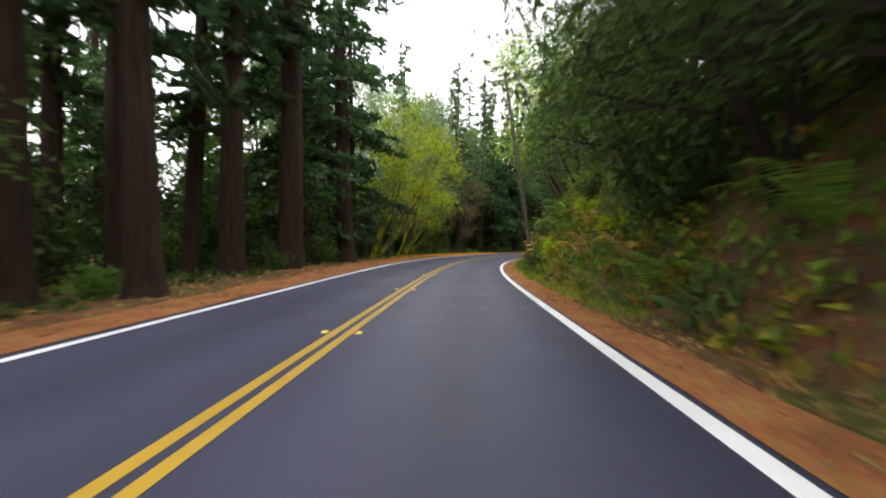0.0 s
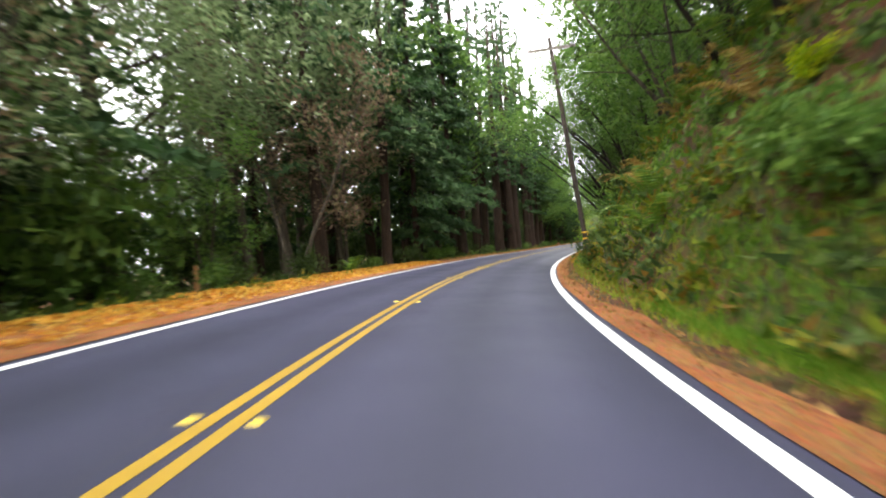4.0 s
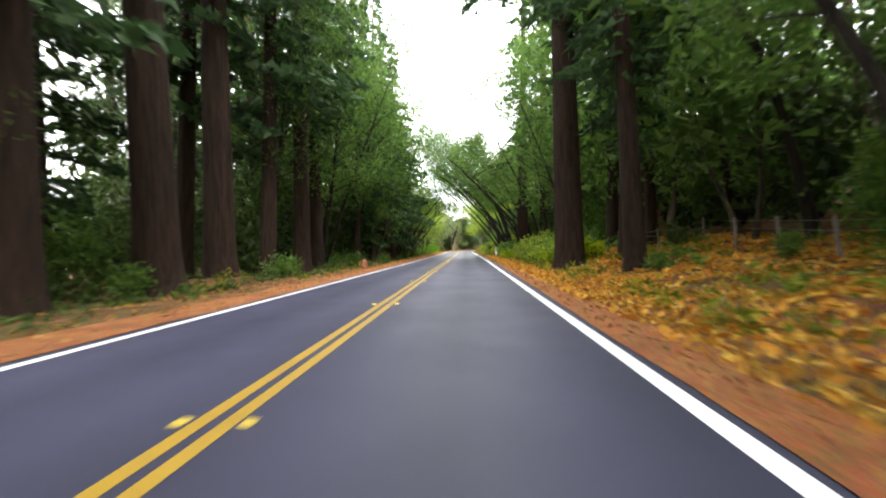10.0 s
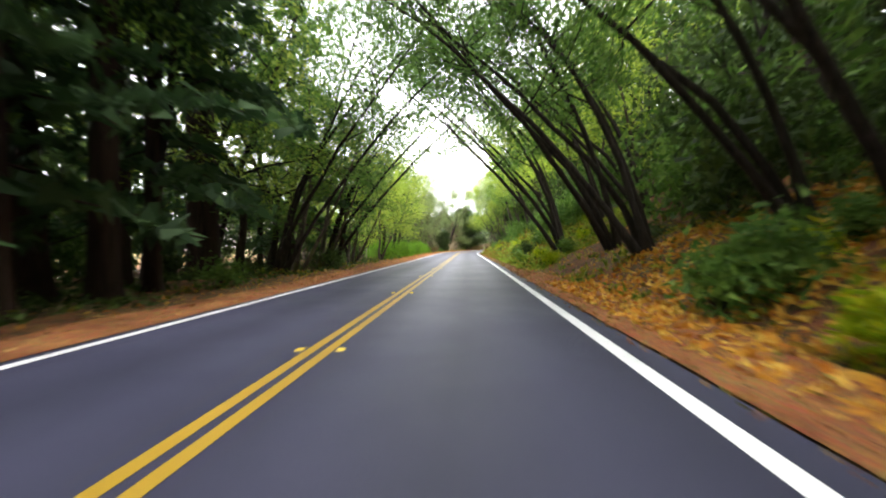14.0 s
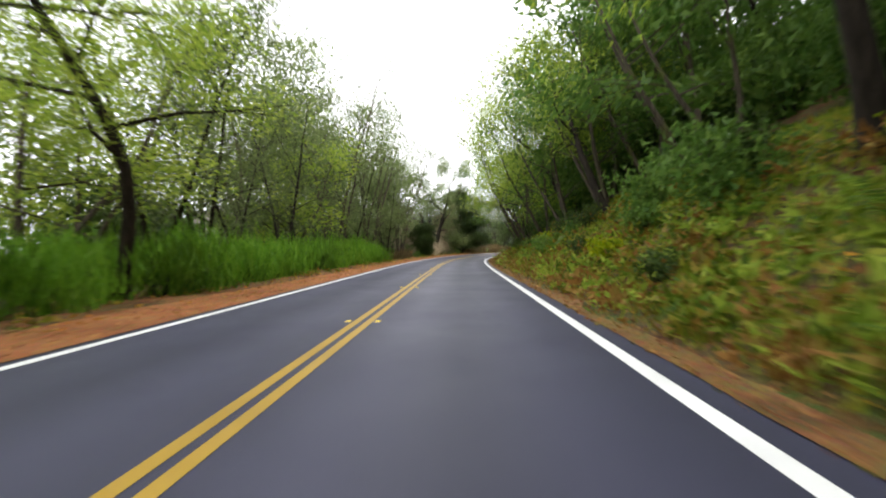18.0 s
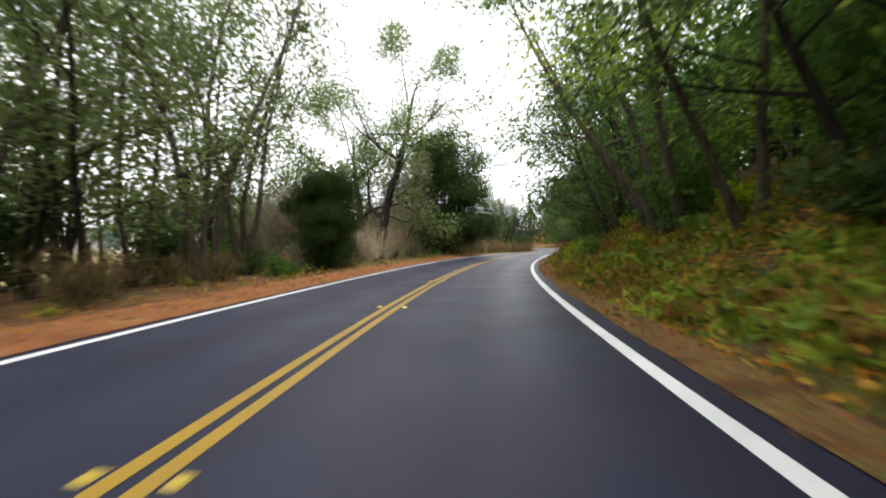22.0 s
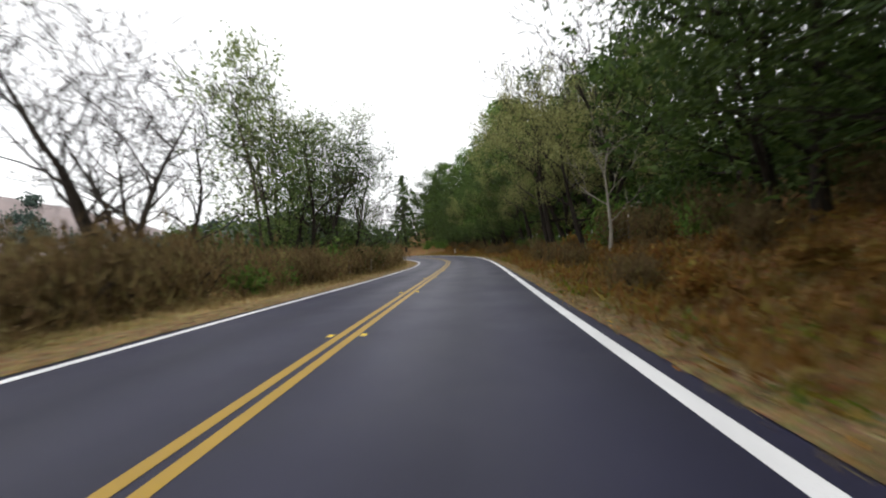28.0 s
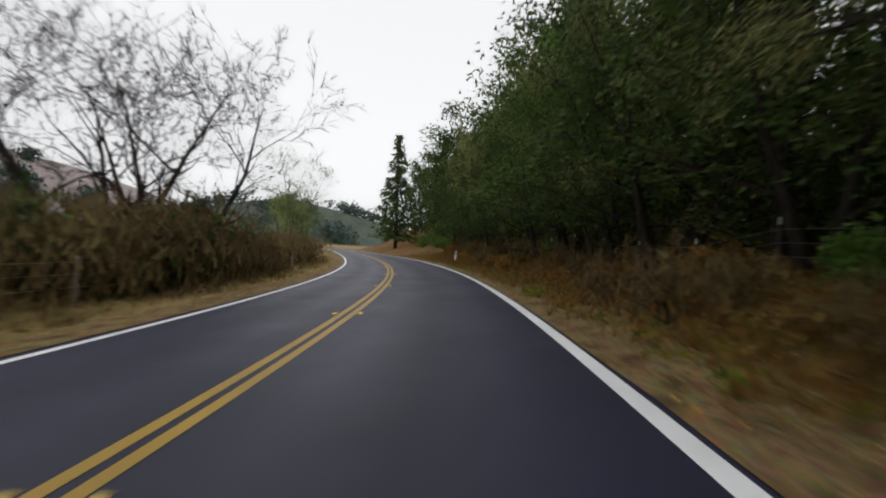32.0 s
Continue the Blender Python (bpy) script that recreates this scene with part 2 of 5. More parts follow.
# green paled and greyed so that the back trees carry haze in their colour
M_HAZE_LEAF = foliage("haze_pale_leaves", [(0.10, 0.15, 0.06), (0.155, 0.215, 0.09), (0.23, 0.29, 0.14)], 0.6, 0.55)
M_OCHRE = foliage("dead_fern_fronds", [(0.22, 0.12, 0.035), (0.36, 0.22, 0.06), (0.42, 0.32, 0.09)], 0.8, 0.4)
M_TAN = foliage("pale_bare_brush", [(0.22, 0.175, 0.11), (0.33, 0.27, 0.18), (0.42, 0.36, 0.25)], 0.8, 0.3)
M_LICHEN = foliage("pale_lichen", [(0.18, 0.19, 0.07), (0.27, 0.28, 0.105), (0.36, 0.36, 0.15)], 0.9, 0.3)
M_GRASS = foliage("verge_grass", [(0.10, 0.18, 0.015), (0.19, 0.26, 0.025), (0.32, 0.30, 0.045)], 0.7, 0.4)
M_STRAWGRASS = foliage("dry_grass", [(0.18, 0.12, 0.045), (0.28, 0.20, 0.09), (0.16, 0.16, 0.04)], 0.8, 0.3)
M_FALLEN = foliage("fallen_leaves", [(0.50, 0.17, 0.02), (0.68, 0.33, 0.04), (0.75, 0.50, 0.10)], 0.8, 0.2)
M_LITTERBIT = foliage("dry_needle_bits", [(0.10, 0.045, 0.02), (0.36, 0.15, 0.05), (0.45, 0.26, 0.09), (0.16, 0.17, 0.03)], 0.8, 0.1)
M_STRAWBIT = foliage("dead_straw_bits", [(0.10, 0.06, 0.028), (0.30, 0.21, 0.10), (0.42, 0.32, 0.17), (0.16, 0.14, 0.04)], 0.8, 0.1)
M_MIXED = foliage("mixed_bank_leaves", [(0.05, 0.10, 0.010), (0.10, 0.17, 0.014), (0.20, 0.24, 0.018), (0.30, 0.27, 0.03), (0.30, 0.15, 0.03), (0.08, 0.15, 0.014)], 0.6, 0.4)
M_WOOD = plain("weathered_wood", (0.21, 0.18, 0.15), 0.9)
M_POLE = plain("pole_wood", (0.055, 0.042, 0.032), 0.9)
M_POST = plain("white_post_paint", (0.72, 0.72, 0.70), 0.6, 0.12, 8)
M_BLACK = plain("black_band", (0.03, 0.03, 0.03), 0.6)
M_STAKE = plain("dark_stake_steel", (0.09, 0.085, 0.08), 0.7, 0.3, 8, 0.4)
M_STEEL = plain("galvanised_steel", (0.35, 0.35, 0.35), 0.45, 0.2, 6, 0.8)
M_WIRE = plain("cable", (0.03, 0.03, 0.03), 0.6)
# ---- mesh helpers ----
class Geo:
    """Collects vertices and faces for one mesh."""

    def __init__(self):
        self.v, self.f, self.n = [], [], 0

    def add(self, verts, faces):
        self.v.append(np.asarray(verts, float).reshape(-1, 3))
        self.f.extend([tuple(i + self.n for i in q) for q in faces])
        self.n += len(self.v[-1])

    def tube(self, pts, radii, sides=6, flute=0.0, rng=None):
        pts = [Vector(p) for p in pts]
        d0 = (pts[1] - pts[0]).normalized()
        ax = d0.orthogonal().normalized()
        wob = [1 + flute * (rng.uniform(-1, 1) if rng else 0) for _ in range(sides)]
        rings = []
        for i, p in enumerate(pts):
            d = (pts[min(i + 1, len(pts) - 1)] - pts[max(i - 1, 0)]).normalized()
            ax = (ax - d * ax.dot(d)).normalized()
            ay = d.cross(ax)
            for k in range(sides):
                a = 2 * math.pi * k / sides
                w = radii[i] * wob[k]
                rings.append(p + ax * (math.cos(a) * w) + ay * (math.sin(a) * w))
        fs = [(i * sides + k, i * sides + (k + 1) % sides, (i + 1) * sides + (k + 1) % sides, (i + 1) * sides + k)
              for i in range(len(pts) - 1) for k in range(sides)]
        fs.append(tuple(range((len(pts) - 1) * sides, len(pts) * sides)))
        self.add([tuple(r) for r in rings], fs)

    def leaves(self, c, length, width, rng, drop=0.3, along=None, flat=0.0):
        """Pointed leaves at the places c (n x 3). along: unit directions they follow; flat: how level they lie."""
        c = np.asarray(c, float).reshape(-1, 3)
        n = len(c)
        if n == 0:
            return
        d = rng.normal(size=(n, 3))
        if along is not None:
            d = d * 0.55 + np.asarray(along).reshape(-1, 3)
        d[:, 2] -= drop
        d /= np.linalg.norm(d, axis=1, keepdims=True) + 1e-9
        u = rng.normal(size=(n, 3))
        u[:, 2] *= 1 - flat
        w = np.cross(d, u)
        w /= np.linalg.norm(w, axis=1, keepdims=True) + 1e-9
        ln = length * rng.uniform(0.6, 1.35, (n, 1))
        wd = width * rng.uniform(0.6, 1.35, (n, 1))
        a = c - d * ln * 0.5
        vs = np.stack([a + w * wd * 0.5, a - w * wd * 0.5, c + d * ln * 0.5], 1).reshape(-1, 3)
        self.v.append(vs)
        base = self.n
        self.f.extend([(base + 3 * i, base + 3 * i + 1, base + 3 * i + 2) for i in range(n)])
        self.n += 3 * n

    def box(self, lo, hi, m=None):
        x0, y0, z0 = lo
        x1, y1, z1 = hi
        vs = [(x0, y0, z0), (x1, y0, z0), (x1, y1, z0), (x0, y1, z0), (x0, y0, z1), (x1, y0, z1), (x1, y1, z1), (x0, y1, z1)]
        if m is not None:
            vs = [tuple(m @ Vector(q)) for q in vs]
        self.add(vs, [(3, 2, 1, 0), (4, 5, 6, 7), (0, 1, 5, 4), (1, 2, 6, 5), (2, 3, 7, 6), (3, 0, 4, 7)])

    def mesh(self, name, mat, smooth=False):
        me = bpy.data.meshes.new(name)
        me.from_pydata(np.concatenate(self.v).tolist(), [], self.f)
        me.materials.append(mat)
        if smooth:
            me.polygons.foreach_set("use_smooth", [True] * len(me.polygons))
        me.update()
        return me


def part(name, geo, mat, parent=None, label="", smooth=False):
    ob = new(name, geo.mesh(name, mat, smooth))
    if parent is not None:
        ob.parent = parent
    if label:
        ob["label"] = label
    return ob


# ---- the lie of the land ----
# station, toe of the slope, its steepness, its height, steepness of the hillside above
SLOPE = [(-40, 5.2, 1.9, 6.5, 0.6), (26, 5.5, 1.5, 6.0, 0.6), (34, 5.4, 1.7, 6.0, 0.6), (60, 5.2, 1.9, 6.0, 0.6), (76, 5.2, 1.35, 5.0, 0.5), (90, 5.4, 0.85, 3.2, 0.4), (99, 5.8, 0.5, 2.0, 0.3),
         (112, 6.3, 0.16, 1.0, 0.22), (148, 6.5, 0.18, 1.4, 0.28), (164, 6.2, 0.4, 2.0, 0.4), (188, 5.4, 0.6, 3.5, 0.5), (215, 5.0, 0.75, 4.0, 0.55),
         (250, 5.0, 0.6, 3.2, 0.5), (285, 5.0, 0.5, 3.0, 0.5), (312, 5.2, 0.4, 2.0, 0.4), (350, 6.6, 0.24, 1.4, 0.35), (400, 6.0, 0.25, 2.0, 0.45), (430, 6.0, 0.3, 2.0, 0.6), (520, 6.0, 0.3, 2.0, 0.6)]
_ss = [k[0] for k in SLOPE]
EDGE_L, EDGE_R = -3.45, 3.98


def rise(s, o):
    """Height of the ground over the road plane."""
    if o > 0:
        toe, g1, h1, g2 = (float(np.interp(s, _ss, [k[j] for k in SLOPE])) for j in (1, 2, 3, 4))
        a = max(0.0, o - toe)
        w = h1 / g1
        z = min(a, w) * g1 + max(0.0, min(a - w, 60.0)) * g2
        rough = min(1.0, a / 1.5)
    else:
        a = max(0.0, -o - 6.2)
        z = -0.035 * min(a, 40.0)
        rough = min(1.0, a / 1.5)
    q = at(s, o)
    z += rough * (0.45 * noise.noise(Vector((q.x * 0.22, q.y * 0.22, 3.1))) + 0.18 * noise.noise(Vector((q.x * 0.9, q.y * 0.9, 7.7))))
    return z - 0.035


def ground(s, o):
    """World place on the ground."""
    return at(s, o, rise(s, o))


def sheet(name, stations, offsets, height, mats, pick=None, lane=False, smooth=True):
    """A sheet swept along the road: rows of stations, columns of offsets (numbers or functions of s)."""
    vs, fs, uv = [], [], []
    cols = len(offsets)
    for s in stations:
        for o in offsets:
            oo = o(s) if callable(o) else o
            vs.append(tuple(at(s, oo, height(s, oo))))
            uv.append((oo, s))
    for i in range(len(stations) - 1):
        for j in range(cols - 1):
            fs.append((i * cols + j, i * cols + j + 1, (i + 1) * cols + j + 1, (i + 1) * cols + j))
    me = bpy.data.meshes.new(name)
    me.from_pydata(vs, [], fs)
    for m in mats:
        me.materials.append(m)
    if pick:
        me.polygons.foreach_set("material_index", [pick(uv[f[0]][1], uv[f[0]][0]) for f in fs])
    if lane:
        # one lane offset unit is half a track width, so that the tyre paths fall at whole steps
        lay = me.uv_layers.new(name="lane")
        for lp in me.loops:
            o, s = uv[lp.vertex_index]
            lay.data[lp.index].uv = ((o + 0.05) / 1.75, s * 0.1)
    if smooth:
        me.polygons.foreach_set("use_smooth", [True] * len(fs))
    ob = new(name, me)
    return ob


S0, S1 = -36.0, 480.0
# ground: swept strips near the road, then rings out to the horizon, in one mesh
near = [-60, -44, -32, -24, -18, -14, -11, -9, -7.6, -6.6, -5.6, -4.6, -3.3, 0, 3.8, 4.6, 5.2, 5.8, 6.5, 7.2, 8, 8.8, 9.6, 10.5, 11.6, 13, 15, 18, 22, 28, 36, 48]
stations = list(np.arange(S0, S1 + 1, 1.5))
vs = [tuple(at(s, o, rise(s, o) - (0.12 if EDGE_L + 0.1 < o < EDGE_R - 0.1 else 0))) for s in stations for o in near]
nc, nr = len(near), len(stations)
fs = [(i * nc + j, i * nc + j + 1, (i + 1) * nc + j + 1, (i + 1) * nc + j) for i in range(nr - 1) for j in range(nc - 1)]
kinds = []
for i in range(nr - 1):
    for j in range(nc - 1):
        s, o = stations[i], near[j]
        wob = 6 * noise.noise(Vector((s * 0.1, o * 0.2, 0)))
        kinds.append(2 if o < 0 and s + wob > 268 else 3 if s + wob > 300 else (0 if o < 0 or 100 + wob < s < 185 else 1))
loop = [i * nc for i in range(nr)] + [(nr - 1) * nc + j for j in range(1, nc)] + [i * nc + nc - 1 for i in range(nr - 2, -1, -1)] + [j for j in range(nc - 2, 0, -1)]
mid = at(215, 0)
prev = loop
for k, (grow, lift) in enumerate(((1.25, 0.5), (1.8, 0.6), (4.0, 0.75), (18.0, 1.0))):
    ring = []
    for idx in loop:
        x, y, z = vs[idx]
        dx, dy = x - mid.x, y - mid.y
        far = max(1.0, math.hypot(dx, dy))
        g = 1 + (grow - 1) * min(1.0, far / 120 + 0.35)
        ring.append(len(vs))
        vs.append((mid.x + dx * g, mid.y + dy * g, z * (1 if k < 2 else 0.6) + (0 if k < 3 else -z * 0.6 - 2)))
    for a in range(len(loop)):
        b = (a + 1) % len(loop)
        fs.append((prev[b], prev[a], ring[a], ring[b]))
        kinds.append(2)
    prev = ring
me = bpy.data.meshes.new("ground")
me.from_pydata(vs, [], fs)
for m in (M_FLOOR, M_BANK, M_MEADOW, M_DUFF):
    me.materials.append(m)
me.polygons.foreach_set("material_index", kinds)
me.polygons.foreach_set("use_smooth", [True] * len(fs))
tagged(new("ground", me), "forest floor and hillside of brown litter and moss", "ground", kind="structure")

fine = list(np.arange(S0, S1 + 0.5, 1.0))
road = sheet("road", fine, [EDGE_L - 0.06, EDGE_L, EDGE_L + 0.004, EDGE_L + 0.6, -1.75, -0.9, 0, 0.9, 1.75, 2.7, EDGE_R - 0.5, EDGE_R - 0.004, EDGE_R, EDGE_R + 0.07],
             lambda s, o: (-0.06 if o < EDGE_L - 0.01 or o > EDGE_R + 0.01 else 0.0), [M_ASPHALT, M_NEW_ASPHALT],
             pick=lambda s, o: 1 if s > 243 else 0, lane=True)
tagged(road, "dark grey asphalt two-lane forest road with worn tyre paths", "road", kind="structure")


def stripe(name, o, width, mat, label):
    ob = sheet(name, fine, [o - width / 2, o + width / 2], lambda s, oo: 0.004, [mat])
    tagged(ob, label, "road marking", kind="structure")


stripe("edge_line_left", -3.19, 0.16, M_WHITE, "solid white painted edge line on the asphalt")
stripe("edge_line_right", 3.565, 0.185, M_WHITE, "solid white painted edge line on the asphalt")
stripe("centre_line_left", -0.11, 0.125, M_YELLOW, "yellow painted line of the double centre line")
stripe("centre_line_right", 0.11, 0.125, M_YELLOW, "yellow painted line of the double centre line")


def ragged(o, amp, seed, side):
    return lambda s: o + side * amp * (noise.noise(Vector((s * 0.35, seed, 0))) + 0.6 * noise.noise(Vector((s * 1.3, seed, 5))))


# station, bare asphalt edge and width of the strip on the high side, width of the strip on the low side
STRIP = [(-40, 3.72, 0.6, 1.1), (10, 3.72, 0.8, 1.1), (26, 3.74, 1.0, 1.6), (45, 3.82, 0.7, 2.0), (60, 3.72, 0.45, 1.2), (85, 3.70, 0.5, 1.0), (110, 3.71, 0.9, 1.2), (140, 3.92, 1.0, 1.2),
         (165, 4.02, 1.6, 1.3), (178, 4.0, 1.3, 1.4), (200, 3.98, 0.45, 2.0), (235, 3.82, 0.35, 1.2), (255, 3.98, 0.8, 1.7), (270, 3.95, 0.5, 1.7), (300, 3.98, 0.4, 1.2), (325, 3.84, 0.9, 1.1), (345, 3.71, 1.4, 1.1), (520, 3.70, 1.4, 1.0)]
_st = [k[0] for k in STRIP]


def strip(s, j):
    return float(np.interp(s, _st, [k[j] for k in STRIP]))


def verge(name, side):
    wob = ragged(0, 0.05, 1.0 + side, side)
    out = ragged(0, 0.35, 4.0 + side, side)
    inner = (lambda s: strip(s, 1) + wob(s)) if side > 0 else (lambda s: EDGE_L + 0.02 + wob(s))
    outer = (lambda s: strip(s, 1) + strip(s, 2) + out(s)) if side > 0 else (lambda s: EDGE_L - strip(s, 3) + out(s))
    cols = [inner, lambda s: inner(s) + side * 0.12, lambda s: inner(s) * 0.45 + outer(s) * 0.55, outer]
    road_end = EDGE_R + 0.1 if side > 0 else EDGE_L - 0.1
    ob = sheet(name, fine, cols[::side], lambda s, o: 0.012 if (o - road_end) * side < 0 else rise(s, o) + 0.045, [M_LITTER, M_STRAW, M_DUFF],
               pick=lambda s, o: 1 if s + 5 * noise.noise(Vector((s * 0.2, 9, 0))) > 290 else (2 if o > 0 and s + 6 * noise.noise(Vector((s * 0.2, 4, 0))) > 180 else 0))
    tagged(ob, "roadside strip of orange-brown needles, soil and dry grass", "verge", kind="structure")


verge("verge_left", -1)
verge("verge_right", 1)

# raised reflectors in pairs beside the centre lines
g = Geo()
g.add([(-0.05, -0.05, 0), (0.05, -0.05, 0), (0.05, 0.05, 0), (-0.05, 0.05, 0), (-0.035, -0.022, 0.018), (0.035, -0.022, 0.018), (0.035, 0.022, 0.018), (-0.035, 0.022, 0.018)],
      [(4, 5, 6, 7), (0, 1, 5, 4), (1, 2, 6, 5), (2, 3, 7, 6), (3, 0, 4, 7)])
marker = part("road_reflector", g, M_REFLECTOR)
tagged(marker, "small yellow raised reflector glued to the asphalt", "road marker", "centre line reflectors")
first = True
for s in [6.4, 13.0, 19.8, 27.1, 34.0, 40.9] + [81.5 + 6.72 * k for k in range(-5, 24)] + [242.0 + 6.63 * k for k in range(10)] + [306.9] + [313.5 + 6.72 * k for k in range(0, 16)]:
    for o in (-0.255, 0.255):
        p = at(s, o, 0.004)
        m = pose(p.x, p.y, p.z, 0, math.degrees(bank(s)), math.degrees(heading(s)))
        if first:
            marker.matrix_basis, first = m, False
        else:
            copy_thing(marker, m)
# ---- plants ----
BARE_TWIG = 1


def limb(geo, rng, p, d, length, r, level, tips, sides=5, wander=0.25, forks=3, ratio=0.62, lift=0.12, thin=0.018):
    """A limb that wanders and forks; collects places for leaves in tips as (place, direction)."""
    n = max(3, int(length / 0.8)) if level > 1 else (2 if level == 1 else BARE_TWIG)
    pts, rad = [Vector(p)], [r]
    d = Vector(d).normalized()
    cuts = []
    for i in range(n):
        d = (d + Vector(rng.normal(size=3)) * (wander * 0.6)).normalized()
        pts.append(pts[-1] + d * (length / n))
        rad.append(r * (1 - 0.62 * (i + 1) / n))
        cuts.append((pts[-1].copy(), d.copy(), rad[-1]))
    geo.tube(pts, rad, sides if level > 0 else 3)
    if level < 2:
        tips.append((pts[-1], d))
        tips.append(((pts[0] + pts[-1]) / 2, d))
    if level == 0:
        return
    for k in range(forks):
        q, dd, rr = cuts[n - 1 if k == 0 else rng.integers(max(0, int(n * 0.3)), n)]
        side = Vector(rng.normal(size=3))
        side = (side - dd * side.dot(dd)).normalized()
        nd = (dd + side * rng.uniform(0.45, 1.0) + Vector((0, 0, lift))).normalized()
        limb(geo, rng, q, nd, length * ratio * rng.uniform(0.75, 1.2), max(thin, rr * 0.8), level - 1, tips, max(3, sides - 1), wander, forks, ratio, lift, thin)


def scatter_leaves(geo, tips, rng, n, spread, length, width, drop=0.3):
    c = np.array([tuple(t[0]) for t in tips])
    dr = np.array([tuple(t[1]) for t in tips])
    i = rng.integers(0, len(c), n)
    geo.leaves(c[i] + np.clip(rng.normal(size=(len(i), 3)), -1.5, 1.5) * spread * np.array([1, 1, 0.8]), length, width, rng, drop, dr[i])


def assemble(name, trunks, tmat, twigs, crown, cmat, label, cat, group):
    """One tree: each stem a part, the thin branches one part, the leaves one part."""
    root = new(name)
    root.empty_display_size = 0.5
    for t in trunks:
        part("trunk", t, tmat, root, smooth=True)
    if twigs.n:
        tagged(part("branchwork", twigs, tmat, root), kind="stuff")
    if crown is not None:
        part("crown", crown, cmat, root)
    return tagged(root, label, cat, group)


def redwood(seed, height, dia, first, label, dense=1.0):
    rng = np.random.default_rng(seed)
    tr, tw, cr = Geo(), Geo(), Geo()
    zs = [-0.4, 0, 0.25, 0.6, 1.2, 2.5, 5, 9, 14, 20, height]
    lean = rng.normal(size=2) * 0.008
    rad = [dia / 2 * f for f in (1.6, 1.45, 1.26, 1.13, 1.05, 1.0, 0.93, 0.84, 0.7, 0.5, 0.04)]
    tr.tube([(lean[0] * z, lean[1] * z, z) for z in zs], rad, 14, 0.10, rng)
    z = first
    while z < height - 0.4:
        ln = (1 - (z - first) / (height - first + 4)) * rng.uniform(2.4, 5.0)
        if z < first + 3:
            ln *= rng.uniform(0.4, 0.9)
        elif z < 18:
            ln *= 1.2
        a = rng.uniform(0, 2 * math.pi)
        d = Vector((math.cos(a), math.sin(a), -0.12))
        p = Vector((lean[0] * z, lean[1] * z, z))
        pts = [p + d * (ln * q) + Vector((0, 0, -0.14 * ln * q * q)) for q in (0, 1.0)]
        tw.tube(pts, [0.04, 0.008], 3)
        n = int(ln * 16 * dense)
        q = rng.uniform(0.2, 1.05, n)
        side = Vector((-d.y, d.x, 0))
        c = np.array([tuple(p + d * (ln * x) + Vector((0, 0, -0.14 * ln * x * x)) + side * (rng.uniform(-1, 1) * 0.32 * ln * (1.1 - x * 0.6)) + Vector((0, 0, rng.uniform(-0.22, 0.06)))) for x in q])
        al = np.array([tuple(d)] * n)
        cr.leaves(c, 0.64, 0.28, rng, 0.35, al, 0.5)
        z += rng.uniform(0.2, 0.6) / dense * (1 if z < 16 else 1.5)
    return assemble("redwood_tree", [tr], M_RED_BARK, tw, cr, M_NEEDLE, label, "tree", "redwoods along the road")


def broadleaf(name, seed, height, stems, lean, bark_mat, leaf_mat, label, group, n=4600, leaf=(0.26, 0.13), r0=0.13, splay=0.3, bare=0.22,
              limbs=8, reach=0.3, lift=0.45, spread=0.45, level=1, wander=0.22, forks=3, drop=0.3, arch=0.0, ratio=0.62):
    """A tree of one or more stems with limbs all the way up. lean, arch: how it leans and bends over towards +x."""
    rng = np.random.default_rng(seed)
    tw, cr, tips, trunks = Geo(), Geo(), [], []
    for k in range(stems):
        a = 2 * math.pi * (k + rng.uniform(-0.3, 0.3)) / stems
        sp = splay if stems > 1 else splay * 0.3
        d = Vector((math.cos(a) * sp + lean, math.sin(a) * sp, 1.0)).normalized()
        base = Vector((math.cos(a) * r0 * 1.2, math.sin(a) * r0 * 1.2, -0.3)) if stems > 1 else Vector((0, 0, -0.3))
        h = height * rng.uniform(0.82, 1.05)
        m = 9
        pts, rad = [base], [r0 * 1.55]
        for i in range(m):
            d = (d + Vector(rng.normal(size=3)) * wander * 0.3 + Vector((arch * 0.12, 0, 0.02))).normalized()
            pts.append(pts[-1] + d * (h / m))
            rad.append(r0 * (1.08 - 0.98 * ((i + 1) / m) ** 0.9))
        tr = Geo()
        tr.tube(pts, rad, 8, 0.08, rng)
        trunks.append(tr)
        tips.append((pts[-1], d))
        az = rng.uniform(0, 6.28)
        for b in range(limbs):
            u = bare + (0.97 - bare) * (b + rng.uniform(0.1, 0.9)) / limbs
            x = u * m
            i0 = min(m - 1, int(x))
            p = pts[i0].lerp(pts[i0 + 1], x - i0)
            az += 2.4 + rng.uniform(-0.5, 0.5)
            v = (u - bare) / (1 - bare)
            ln = reach * h * (0.4 + 0.6 * math.sin(math.pi * min(1, v * 0.85 + 0.15))) * rng.uniform(0.75, 1.2)
            limb(tw, rng, p, (math.cos(az), math.sin(az), lift + 0.6 * v), ln, max(0.016, rad[i0] * 0.5), level, tips, 5 if level > 1 else 3, wander, forks, ratio, 0.12, 0.018 if leaf_mat is not None else 0.012)
    if leaf_mat is not None:
        scatter_leaves(cr, tips, rng, n, spread, leaf[0], leaf[1], drop)
    else:
        cr = None
    return assemble(name, trunks, bark_mat, tw, cr, leaf_mat, label, "tree", group)


